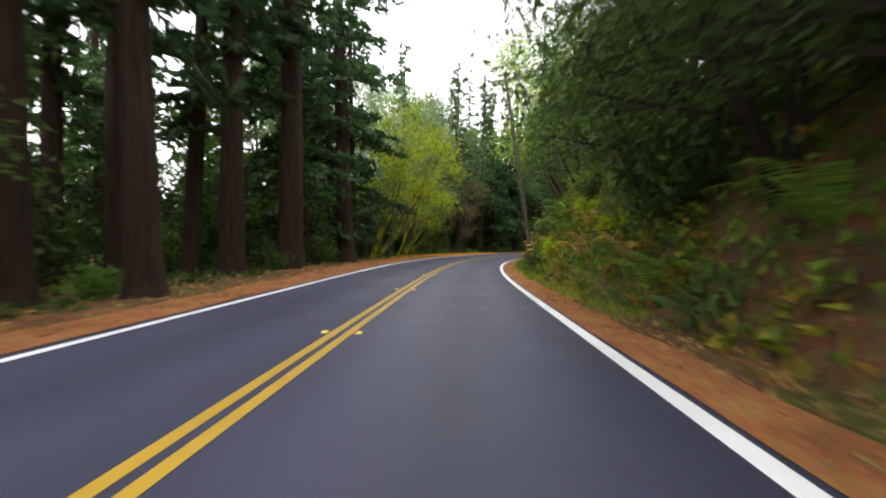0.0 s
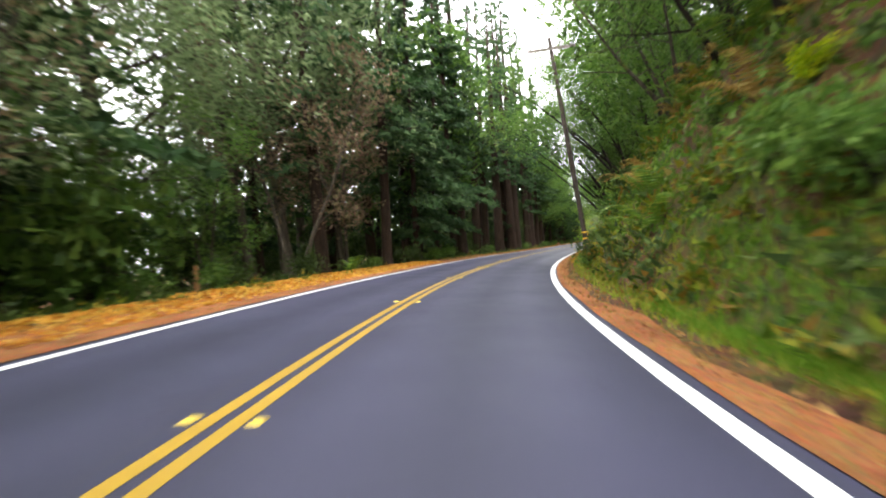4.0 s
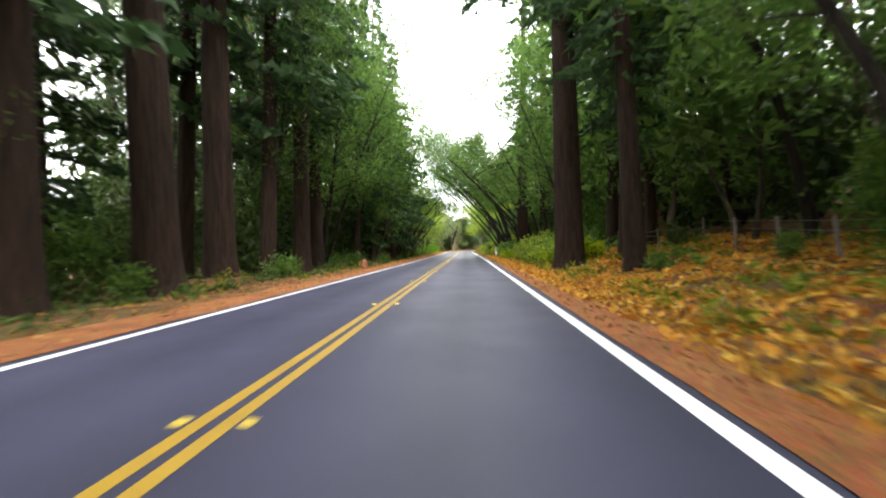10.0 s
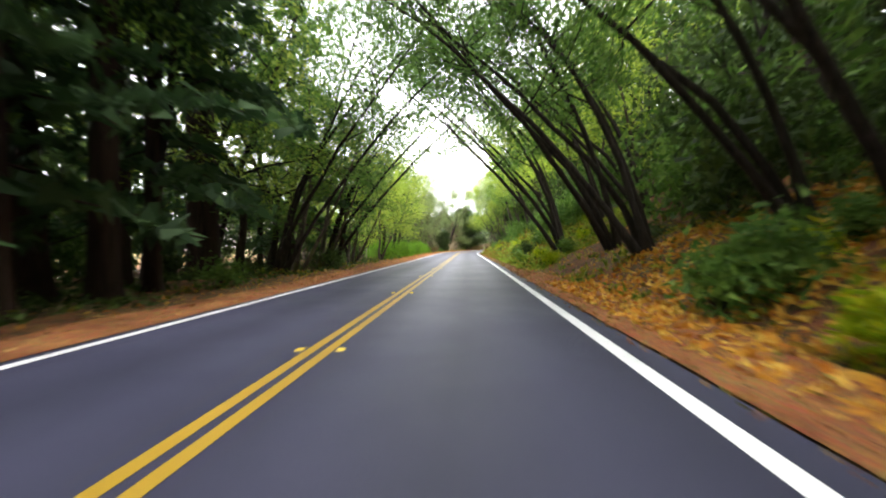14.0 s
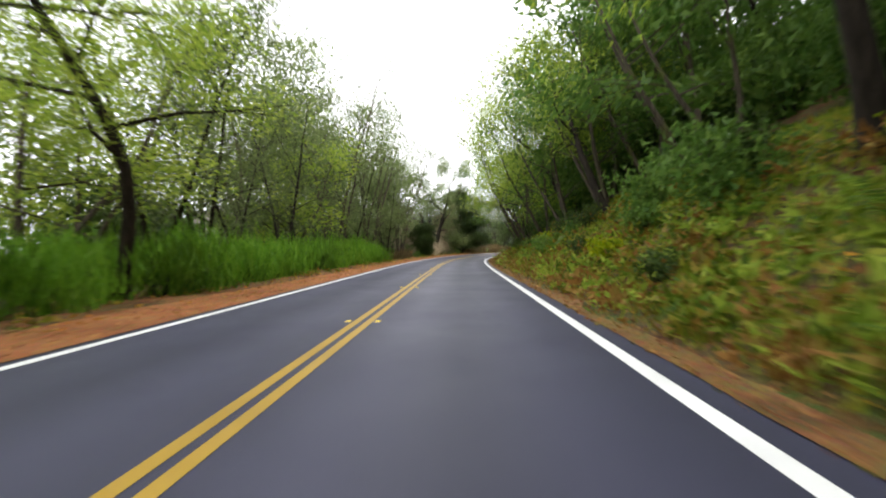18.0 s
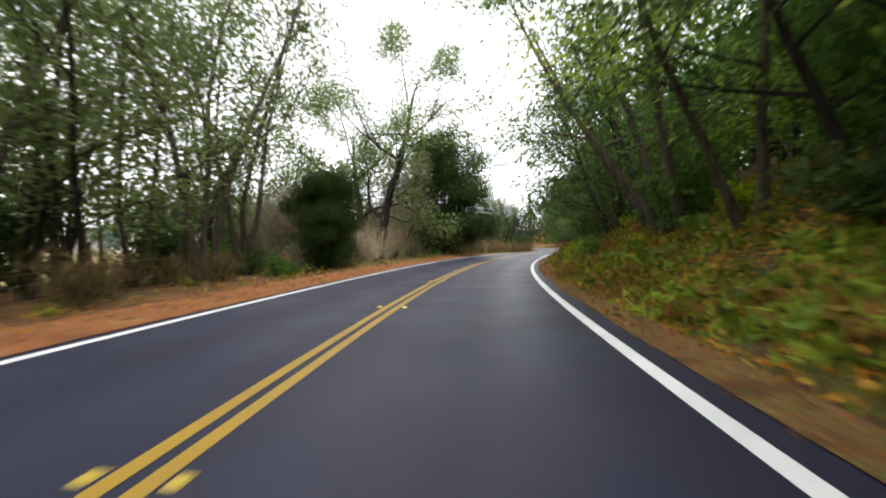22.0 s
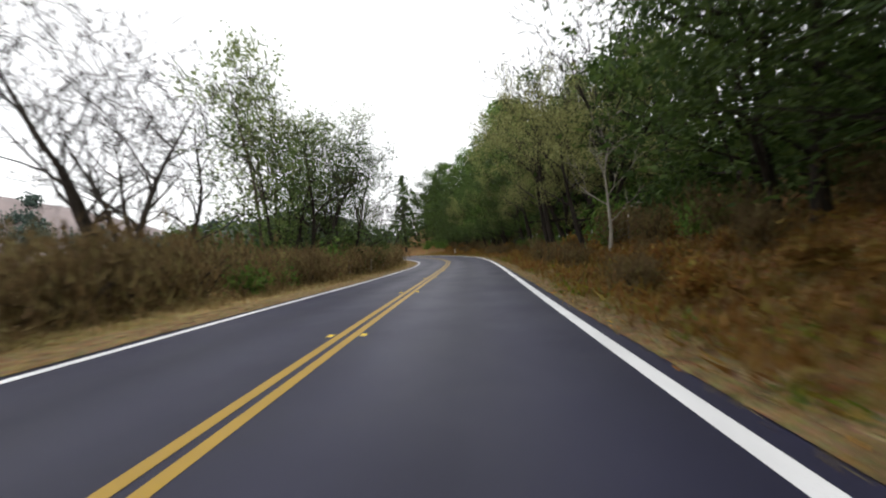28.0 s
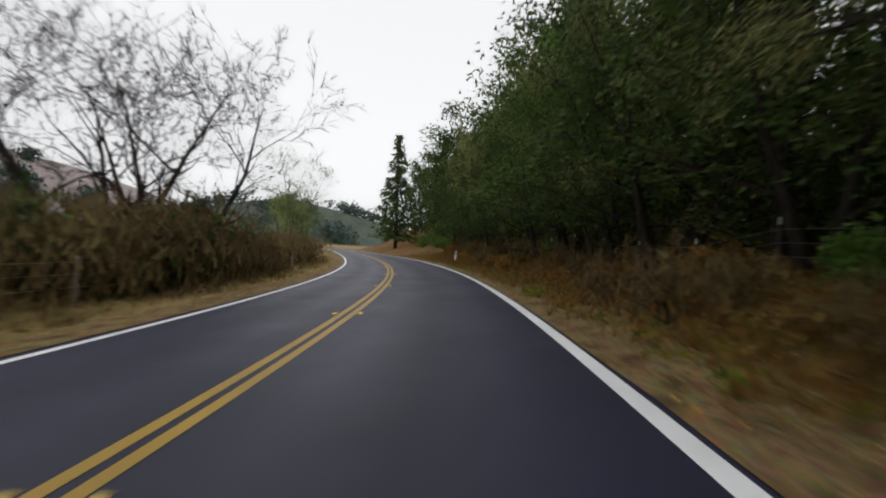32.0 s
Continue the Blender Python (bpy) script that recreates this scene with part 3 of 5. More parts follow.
def shrub(name, seed, size, mat, label, group, n=800, leaf=(0.17, 0.09), upright=0.2, stems=9, shape=(1, 1, 0.8), cat="shrub"):
    """A bush of thin stems and many leaves in uneven clumps, open at the edge."""
    rng = np.random.default_rng(seed)
    st, cr = Geo(), Geo()
    clumps = []
    for k in range(stems):
        a, q = rng.uniform(0, 2 * math.pi), rng.uniform(0.2, 1)
        tip = Vector((math.cos(a) * q * size * shape[0] * 0.8, math.sin(a) * q * size * shape[1] * 0.8, size * shape[2] * rng.uniform(0.55, 1.25)))
        st.tube([(0, 0, -0.1), tip * 0.5 + Vector((0, 0, 0.1 * size)), tip], [0.02, 0.013, 0.004], 3)
        clumps += [tip, tip * rng.uniform(0.45, 0.8) + Vector(rng.normal(size=3)) * 0.15 * size]
    c = np.array([tuple(x) for x in clumps])
    i = rng.integers(0, len(c), n)
    pts = c[i] + rng.normal(size=(n, 3)) * size * 0.2
    pts[:, 2] = np.abs(pts[:, 2])
    up = np.zeros((n, 3))
    up[:, 2] = upright * 3
    cr.leaves(pts, leaf[0], leaf[1], rng, 0.1, up)
    root = new(name)
    tagged(part("stemwork", st, M_DARK_BARK, root), kind="stuff")
    part("foliage", cr, mat, root)
    return tagged(root, label, cat, group)


def fern(seed, size, mat, label):
    """A rosette of arching fronds, each a part with its own leaflets."""
    rng = np.random.default_rng(seed)
    root = new("fern")
    blades = []
    for v in range(3):
        g = Geo()
        ln, top = size * rng.uniform(0.85, 1.15), rng.uniform(0.35, 0.65)
        pos = lambda q: Vector((ln * q, 0, ln * (top * math.sin(min(q, 1.05) * 2.2))))
        g.tube([pos(0), pos(0.5), pos(1.0)], [0.008, 0.006, 0.002], 3)
        for j in range(18):
            q = 0.10 + 0.88 * j / 18
            w = ln * 0.22 * math.sin(math.pi * min(1, 0.18 + q * 0.82)) ** 0.7
            for sg in (-1, 1):
                e = pos(q + 0.05) + Vector((0, sg * w, -0.15 * w))
                g.add([tuple(pos(q)), tuple(pos(q + 0.042)), tuple(e)], [(0, 1, 2)])
        blades.append(g.mesh("frond", mat))
    for k in range(7):
        ob = new("frond", blades[k % 3])
        ob.parent = root
        ob.matrix_basis = pose(0, 0, 0, 0, rng.uniform(-14, 10), 51 * (k + rng.uniform(-0.35, 0.35)))
    return tagged(root, label, "fern", "ferns on the bank")


def fir(seed, height, label):
    rng = np.random.default_rng(seed)
    tr, cr = Geo(), Geo()
    tr.tube([(0, 0, -0.3), (0, 0, height * 0.5), (0, 0, height)], [0.28, 0.16, 0.02], 7)
    z = height * 0.1
    while z < height:
        ln = (height - z) * 0.27 + 0.2
        for k in range(5):
            a = rng.uniform(0, 2 * math.pi)
            d = np.array([math.cos(a), math.sin(a), -0.15])
            q = rng.uniform(0.1, 1, int(4 + ln * 4))
            c = d * (q[:, None] * ln) + np.array([0, 0, z]) + rng.normal(size=(len(q), 3)) * 0.16
            cr.leaves(c, 0.8, 0.28, rng, 0.3, np.tile(d, (len(q), 1)), 0.5)
        z += 0.5
    return assemble("fir_tree", [tr], M_DARK_BARK, Geo(), cr, M_DEEP, label, "tree", "far conifers")


PROTO = {}
PROTO["rw1"] = redwood(1, 36, 1.0, 9.0, "tall redwood with dark fissured red-brown bark and drooping sprays")
PROTO["rw2"] = redwood(2, 32, 0.75, 6.5, "redwood with dark bark and feathery green branches", 1.1)
PROTO["rw3"] = redwood(3, 26, 0.45, 2.0, "slender young redwood with dense drooping green branches", 1.2)
PROTO["rw4"] = redwood(4, 38, 1.25, 11.0, "massive redwood trunk with flared base and bare lower bark")
G_UNDER = "understory trees of the wood"
PROTO["bay1"] = broadleaf("bay_tree", 11, 11, 3, 0.16, M_GREY_BARK, M_BAY, "leaning bay tree with several dark mossy stems", G_UNDER, limbs=7, n=6000, leaf=(0.20, 0.08))
PROTO["bay2"] = broadleaf("bay_tree", 12, 18, 4, 0.26, M_DARK_BARK, M_BAY, "bay tree arching on many dark stems over the road", G_UNDER, n=7500, bare=0.34, limbs=8, arch=0.8, splay=0.24, reach=0.2, leaf=(0.25, 0.10))
PROTO["bay3"] = broadleaf("bay_tree", 13, 9, 2, 0.08, M_GREY_BARK, M_BAY, "young bay tree with light green leaves", G_UNDER, r0=0.085, n=5200, bare=0.15, leaf=(0.19, 0.075))
PROTO["dark1"] = broadleaf("evergreen_oak", 14, 10, 2, 0.08, M_DARK_BARK, M_DEEP, "dark evergreen oak with a dense deep green crown", G_UNDER, n=6000, bare=0.1, limbs=9, reach=0.34, spread=0.5, leaf=(0.20, 0.09))
PROTO["dark2"] = broadleaf("evergreen_oak", 15, 15, 1, 0.0, M_DARK_BARK, M_DEEP, "tall dark evergreen tree with a close crown", G_UNDER, n=6400, limbs=18, bare=0.08, r0=0.22, spread=0.65, reach=0.3, leaf=(0.27, 0.14))
PROTO["high"] = broadleaf("tall_broadleaf", 24, 21, 1, 0.0, M_GREY_BARK, M_HAZE_LEAF, "tall forest tree with open crown, its green paled for haze", G_UNDER, n=6500, limbs=20, bare=0.2, r0=0.26, spread=0.85, reach=0.24, leaf=(0.34, 0.13), lift=0.6)
PROTO["russet"] = broadleaf("russet_tree", 25, 14, 2, 0.0, M_GREY_BARK, M_RUSSET, "thin autumn tree with sparse pinkish-brown leaves", G_UNDER, n=3200, limbs=8, bare=0.25, r0=0.13, spread=0.55, reach=0.22, leaf=(0.26, 0.13), lift=0.7)
PROTO["slim"] = broadleaf("tall_bay_tree", 29, 20, 2, 0.08, M_DARK_BARK, M_BAY, "tall slim bay tree with dark stems and a high crown", G_UNDER, n=9500, limbs=14, bare=0.28, r0=0.15, spread=0.75, reach=0.2, leaf=(0.24, 0.095), lift=0.5, arch=0.3, splay=0.16)
PROTO["slimF"] = broadleaf("tall_bay_tree", 29, 20, 1, 0.08, M_DARK_BARK, M_BAY, "tall slim bay tree standing back in the wood", G_UNDER, n=3000, limbs=14, bare=0.15, r0=0.15, spread=0.85, reach=0.22, leaf=(0.55, 0.27), lift=0.5, arch=0.3)
PROTO["alder1F"] = broadleaf("slender_alder", 17, 13, 2, 0.05, M_DARK_BARK, M_WILLOW, "slender alder standing back from the road", "alders by the field", n=2600, r0=0.11, splay=0.14, spread=0.65, bare=0.16, leaf=(0.34, 0.14), reach=0.2, limbs=8, lift=0.7)
PROTO["alder2F"] = broadleaf("slender_alder", 18, 14, 2, -0.03, M_GREY_BARK, M_WILLOW, "several-stemmed alder standing back from the road", "alders by the field", n=2600, r0=0.12, splay=0.16, spread=0.65, bare=0.2, leaf=(0.34, 0.14), reach=0.2, limbs=8, lift=0.7)
PROTO["light1F"] = broadleaf("light_bay_tree", 26, 12, 2, 0.12, M_GREY_BARK, M_LIGHT, "light green tree standing back from the road", "trees by the field", r0=0.12, n=2800, bare=0.18, leaf=(0.34, 0.15), limbs=8, wander=0.3, reach=0.26, spread=0.6)
PROTO["bay1F"] = broadleaf("bay_tree", 11, 11, 2, 0.16, M_GREY_BARK, M_BAY, "bay tree standing back among the others", G_UNDER, limbs=6, n=1450, leaf=(0.46, 0.22))
PROTO["bay3F"] = broadleaf("bay_tree", 13, 9, 2, 0.08, M_GREY_BARK, M_BAY, "young bay tree standing back in the wood", G_UNDER, r0=0.085, n=1600, bare=0.15, limbs=6, leaf=(0.40, 0.19))
PROTO["dark1F"] = broadleaf("evergreen_oak", 14, 10, 2, 0.08, M_DARK_BARK, M_DEEP, "dark evergreen oak standing back in the wood", G_UNDER, n=1500, bare=0.1, limbs=7, reach=0.34, spread=0.55, leaf=(0.42, 0.21))
PROTO["dark2F"] = broadleaf("evergreen_oak", 15, 15, 1, 0.0, M_DARK_BARK, M_DEEP, "tall dark evergreen tree standing back in the wood", G_UNDER, n=1900, limbs=12, bare=0.08, r0=0.22, spread=0.7, reach=0.3, leaf=(0.48, 0.24))
PROTO["maple"] = broadleaf("mossy_maple", 16, 12, 3, 0.62, M_MOSS_BARK, M_LIME, "leaning maple with bright moss and yellow-green leaves", "mossy maples", n=2500, r0=0.13, spread=0.34, leaf=(0.17, 0.13), bare=0.42, limbs=7, arch=0.25, reach=0.26, wander=0.26, splay=0.13)
PROTO["lean"] = broadleaf("leaning_mossy_tree", 28, 14, 1, 0.66, M_MOSS_BARK, M_BAY, "leaning mossy trunk with few green leaves", "mossy maples", n=1300, r0=0.19, bare=0.6, limbs=6, wander=0.1, reach=0.2, leaf=(0.2, 0.1))
PROTO["alder1"] = broadleaf("slender_alder", 17, 13, 2, 0.05, M_DARK_BARK, M_WILLOW, "slender alder with thin dark stems and grey-green leaves", "alders by the field", n=6800, r0=0.11, splay=0.14, spread=0.6, bare=0.16, leaf=(0.17, 0.068), reach=0.2, limbs=11, lift=0.7)
PROTO["alder2"] = broadleaf("slender_alder", 18, 14, 3, -0.03, M_GREY_BARK, M_WILLOW, "several-stemmed alder with sparse pale green leaves", "alders by the field", n=6800, r0=0.12, splay=0.16, spread=0.6, bare=0.2, leaf=(0.17, 0.068), reach=0.2, limbs=8, lift=0.7)
PROTO["oak"] = broadleaf("round_oak", 19, 10, 1, 0.0, M_DARK_BARK, M_DEEP, "round dense dark green oak beside the road", "oaks by the field", n=120000, limbs=30, level=2, r0=0.22, bare=0.04, reach=0.28, leaf=(0.16, 0.09), spread=0.62, lift=0.4)
PROTO["lichen"] = broadleaf("lichen_oak", 20, 10, 2, -0.1, M_DARK_BARK, M_LICHEN, "half-bare oak hung with pale grey-green lichen", "lichen oaks", n=15000, level=2, limbs=8, r0=0.2, bare=0.2, leaf=(0.2, 0.045), drop=0.8, spread=0.28, reach=0.34)
PROTO["bare"] = broadleaf("bare_tree", 21, 9, 3, 0.0, M_TWIG_BARK, None, "leafless grey-brown tree with fine twisting twigs", "bare trees by the field", level=4, limbs=8, r0=0.17, bare=0.28, splay=0.5, wander=0.3, ratio=0.66, reach=0.30, lift=0.9)
PROTO["pale"] = broadleaf("dead_pale_tree", 43, 7, 1, -0.05, M_PALE_BARK, None, "small dead tree with pale bare branches", "bare trees by the field", level=2, limbs=8, r0=0.09, bare=0.25, wander=0.3, reach=0.28, lift=0.7)
PROTO["light1"] = broadleaf("light_bay_tree", 26, 11, 2, 0.12, M_GREY_BARK, M_LIGHT, "slender tree with thin light green sunlit leaves", "trees by the field", r0=0.12, n=7000, bare=0.22, leaf=(0.19, 0.07), limbs=9, wander=0.3, reach=0.26, spread=0.55)
PROTO["light2"] = broadleaf("light_bay_tree", 27, 13, 1, 0.2, M_DARK_BARK, M_LIGHT, "crooked dark-stemmed tree with thin light green leaves", "trees by the field", r0=0.21, n=6500, bare=0.34, leaf=(0.19, 0.07), limbs=12, wander=0.42, reach=0.3, arch=0.2, spread=0.55)
PROTO["pepper"] = broadleaf("fork_trunk_willow", 22, 16, 2, 0.10, M_DARK_BARK, M_WILLOW, "large willow with two dark forked trunks and thin foliage", "willows", n=30000, r0=0.42, bare=0.24, splay=0.48, limbs=8, level=2, spread=0.55, leaf=(0.24, 0.09), reach=0.40)
PROTO["fir"] = fir(23, 16, "dark pointed fir above the wood")
PROTO["tall"] = shrub("tall_shrub", 30, 2.3, M_BAY, "tall leafy green shrub under the trees", "undergrowth of the wood", n=1300, leaf=(0.36, 0.18), stems=16, shape=(0.9, 0.9, 1.0))
PROTO["dtall"] = shrub("tall_dark_shrub", 37, 2.6, M_DEEP, "tall dark evergreen shrub under the trees", "undergrowth of the wood", n=850, leaf=(0.40, 0.20), stems=12, shape=(0.9, 0.9, 1.0))
PROTO["bush"] = shrub("green_bush", 31, 1.0, M_BAY, "leafy green bush on the verge", "bushes along the road", n=620, leaf=(0.19, 0.1))
PROTO["dbush"] = shrub("dark_bush", 32, 1.2, M_DEEP, "dark green evergreen bush under the trees", "bushes along the road", n=700, leaf=(0.2, 0.105))
PROTO["lime"] = shrub("yellow_bush", 33, 0.7, M_LIME, "low bush with yellow-green leaves", "bushes along the road", n=600)
PROTO["thicket"] = shrub("yellow_thicket", 44, 0.95, M_LIGHT, "wide leafy thicket of yellow-green brambles", "bushes along the road", n=1100, leaf=(0.13, 0.08), stems=14, shape=(1.1, 1.1, 0.7))
PROTO["reed"] = shrub("broom_bush", 34, 1.3, M_REED, "bright green upright broom bush", "green broom hedge", n=1300, leaf=(0.4, 0.045), upright=0.8, stems=14)
PROTO["brush"] = shrub("brown_brush", 35, 1.3, M_BRUSH, "dry brown brush beside the road", "dry brush", n=700, leaf=(0.34, 0.055), upright=0.5, stems=16)
PROTO["tan"] = shrub("bare_shrub", 36, 1.9, M_TAN, "pale leafless shrub of fine twigs", "dry brush", n=1300, leaf=(0.4, 0.028), upright=0.4, stems=22)
PROTO["rust"] = shrub("rusty_bush", 38, 0.9, M_RUST, "rust-brown autumn bush on the slope", "dry brush", n=600, leaf=(0.21, 0.085), stems=12)
PROTO["tantall"] = shrub("tall_bare_shrub", 39, 4.2, M_TAN, "tall pale thicket of leafless twigs", "dry brush", n=5200, leaf=(0.55, 0.03), upright=0.4, stems=34, shape=(0.55, 0.55, 1.0))
PROTO["fern1"] = fern(41, 0.85, M_FERN, "green sword fern on the bank")
PROTO["fern2"] = fern(42, 1.1, M_FERN, "large arching sword fern on the bank")
PROTO["fern3"] = fern(45, 0.9, M_OCHRE, "dead ochre sword fern hanging on the bank")
USED = set()
TAKEN = []


def plant(kind, s, o, scale=1.0, turn=None, lean=0.0, sink=0.0, free=True, squash=1.0):
    """Sets a plant on the ground. turn: degrees against the road, 0 leans towards +o."""
    if abs(o) > 10.6 and kind + "F" in PROTO:
        kind += "F"
    ob = PROTO[kind]
    p = ground(s, o)
    if turn is None:
        turn = random.uniform(0, 360)
    m = Matrix.Translation((p.x, p.y, p.z - sink)) @ pose(0, 0, 0, 0, 0, math.degrees(heading(s)) + turn) @ pose(0, 0, 0, random.uniform(-2, 2), lean + random.uniform(-2, 2), 0)
    m = m @ Matrix.Diagonal((scale, scale, scale * squash, 1))
    if kind not in USED:
        USED.add(kind)
        ob.matrix_basis = m
    else:
        c = copy_thing(ob, Matrix())
        c.matrix_basis = m
        ob = c
    TAKEN.append((s, o))
    return ob


def fill(kinds, s0, s1, o0, o1, n, gap, scale=(0.8, 1.2), toward=False, lean=0.0):
    """n plants at random in a strip, no nearer than gap to what stands already."""
    tries = 0
    while n > 0 and tries < 4000:
        tries += 1
        s, o = random.uniform(s0, s1), random.uniform(o0, o1)
        if any(abs(s - a) < gap and abs(o - b) < gap and (s - a) ** 2 + (o - b) ** 2 < gap * gap for a, b in TAKEN):
            continue
        if gap >= 2.0 and 0 < o < 9.6 and (18 < s < 36 or 58 < s < 82):
            continue
        turn = None
        if toward:
            turn = random.uniform(-40, 40) + (0 if o < 0 else 180)
        plant(random.choice(kinds), s, o, random.uniform(*scale), turn, lean)
        n -= 1
# ---- planting, stretch by stretch ----
# first wood: redwoods on the low side, steep ferny bank on the high side
for k, s, o, sc in (("rw2", 10.2, -5.9, 1.0), ("rw1", 8.6, -7.6, 0.8), ("rw4", 20.5, -6.7, 0.9), ("rw1", 13.5, -9.2, 0.9), ("rw1", 17, -7.6, 0.95), ("rw2", 19.5, -11, 1.0), ("rw1", 26.7, -6.0, 0.95),
                    ("rw3", 24.2, -7.4, 0.9), ("rw3", 33.0, -7.6, 1.0), ("rw2", 35, -10, 1.0), ("rw1", 27.5, -10.5, 1.2), ("rw2", 2, -9.5, 1.0), ("rw2", -2, -7, 1),
                    ("rw4", 90, -8.2, 1.0), ("rw2", 86, -7.4, 0.9), ("rw4", 101.5, -7.2, 0.9), ("rw1", 97.7, -9.0, 1.05), ("rw2", 94, -10.5, 1.0), ("rw1", 103, -9.5, 1.0),
                    ("rw4", 110.7, -7.8, 1.0), ("rw1", 113.2, -9.2, 1.2), ("rw4", 117, -8.6, 1.2), ("rw2", 121, -7.7, 1.0), ("rw4", 126.2, -8.4, 1.1), ("rw1", 130.2, -8.6, 1.2),
                    ("rw2", 134.2, -8.4, 1.1), ("rw1", 139, -8.4, 1.0), ("rw2", 143, -8.8, 1.1), ("rw2", 107, -11, 1.0), ("rw1", 123, -12, 1.1),
                    ("rw4", 134.2, 6.9, 1.02), ("rw1", 129.6, 8.4, 0.8), ("rw2", 132, 8.9, 0.9), ("rw2", 139, 12.9, 0.9), ("rw1", 145, 12.5, 0.9), ("rw4", 161.6, 8.0, 0.95), ("rw4", 165.3, 11.2, 1.0),
                    ("rw1", 118, 14, 0.9), ("rw2", 123, 18, 1.0), ("rw2", 112, 17, 0.9), ("rw1", 150, 17, 1.0),
                    ("rw2", 76, -10.5, 1.0), ("rw1", 83, -11, 1.0), ("rw3", 85, -9.0, 1.2), ("rw2", 88, -12, 1.0), ("rw3", 79, -8.0, 1.2), ("rw2", 66, -8, 0.9), ("rw2", 72, -7.2, 0.9), ("rw3", 76, -6.8, 0.9), ("rw1", 80, -9, 0.9),
                    ("rw3", 161, -7.2, 1.0), ("rw3", 164.5, -6.9, 1.1), ("rw2", 167.5, -7.4, 0.9), ("rw3", 170, -8.0, 1.1), ("rw3", 158, -9.5, 1.1), ("rw1", 172, -11, 1.1), ("rw4", 176, -10, 1.0), ("rw1", 168, -10, 1.0), ("rw2", 155, -9, 0.9)):
    plant(k, s, o, sc)
for s, o, sc, ln in ((41.4, -6.7, 0.95, 4), (45.4, -7.2, 0.7, 6), (38.3, -8.2, 1.1, 0), (36.3, -7.4, 1.1, 3)):
    plant("maple", s, o, sc, 0, ln)
plant("lean", 111, 10.4, 1.0, 183, 0)
plant("lean", 114, 12.5, 0.8, 170, -8)
for s, o, sc in ((172, 7.8, 1.0), (177, 8.4, 1.1), (183, 7.4, 1.0), (190, 8.6, 1.0), (186, 10.5, 1.1), (168, 10, 1.0), (164, 9.0, 0.95), (180, 11, 1.0)):
    plant("bay2", s, o, sc, 180 + random.uniform(-25, 25), 4)
for s, o, sc in ((180, -7.6, 1.0), (186, -8.2, 1.0), (192, -7.8, 0.95), (160, -8.5, 1.0)):
    plant("bay1", s, o, sc, random.uniform(-30, 30))
for k, s, o, sc in (("light2", 203.6, -7.6, 0.95), ("light2", 213.2, -7.6, 1.0), ("light1", 212.4, -9.8, 1.0), ("light1", 199.2, -6.8, 0.85), ("light2", 208, -7.3, 1.0)):
    plant(k, s, o, sc, random.uniform(-30, 30))
# walls of the wood
for s, o, sc in ((66, -10, 1.2), (71, -13, 1.2), (62, -16, 1.2), (74, -19, 1.2), (58, -11, 1.0),
                 (68, -20, 1.3), (92, 13, 1.1), (99, 16, 1.2), (86, 16, 1.2), (80, 14, 1.1), (104, 12, 1.0), (205, 18, 0.9), (192, 20, 0.9), (218, 17, 0.8)):
    plant("high", s, o, sc)
for s, o in ((176, -8.6), (182, -9.8), (190, -8.6), (185, -11.5)):
    plant("light2", s, o, 1.0, random.uniform(-30, 30))
for s, o, sc in ((88, 8.6, 1.0), (94, 9.2, 1.1), (100.5, 8.6, 1.0), (106, 9.6, 1.1), (84, 10.5, 1.15), (148, 10.5, 1.0), (155, 9.4, 1.0),
                 (64, 11.0, 1.1), (71, 11.4, 1.1), (78, 11.0, 1.1), (119, 9.8, 1.0), (104, 14, 1.2), (110, 16, 1.2), (116, 14.5, 1.2), (122, 16, 1.2), (128, 14, 1.2), (135, 15.5, 1.2), (142, 14.5, 1.2), (148, 16, 1.1), (98, 13, 1.2), (155, 14, 1.1)):
    plant("slim", s, o, sc, 180 + random.uniform(-25, 25), 3)
for s, o, sc in ((40, 9.8, 1.4), (48, 9.4, 1.5), (56, 9.8, 1.5)):
    plant("light1", s, o, sc, 180, 2)
for s, o, sc in ((40, -15, 1.0), (44, -18, 1.1), (49, -16, 1.1), (55, -19, 1.1), (36, -17, 1.0), (46, -12, 0.8), (53, -9.8, 0.8), (59, -12.4, 0.95), (65, -11.5, 1.0), (72, -10.5, 1.0)):
    plant("high", s, o, sc)
for s, o, sc in ((98, -14, 0.85), (106, -16, 0.9), (114, -15, 0.85), (124, -16, 0.9), (134, -15, 0.85)):
    plant("high", s, o, sc)
for s, o, sc in ((142, -14.5, 1.1), (90, -13, 1.2), (138, -10.4, 1.0), (146, -9.6, 1.0), (153, -14, 1.1), (160, -14, 1.1), (166, -13, 1.1)):
    plant("slim", s, o, sc, random.uniform(-25, 25), 3)
for s, o, sc in ((79, -11.5, 1.1), (158, -10, 1.0), (164, -8.8, 1.05), (171, -9.0, 1.05), (177, -10.5, 1.0), (184, -9.4, 1.0), (150, -10.5, 1.1)):
    plant("slim", s, o, sc, random.uniform(-25, 25), 3)
for s, o in ((64, -8.2), (70, -9.0), (52, -9.5)):
    plant("russet", s, o, 0.95)
for s, o, sc in ((4, 6.6, 0.8), (8, 7.2, 0.9), (12, 8.2, 0.85), (0, 7.0, 0.95), (16.5, 9.6, 0.9), (5.5, 9.4, 1.1), (10, 9.6, 1.1)):
    plant("dark1", s, o, sc, 180 + random.uniform(-30, 30), 10)
for s, o, sc in ((179, -8.0, 0.95), (187, -8.0, 1.0)):
    plant("bay2", s, o, sc, random.uniform(-20, 20), 2)
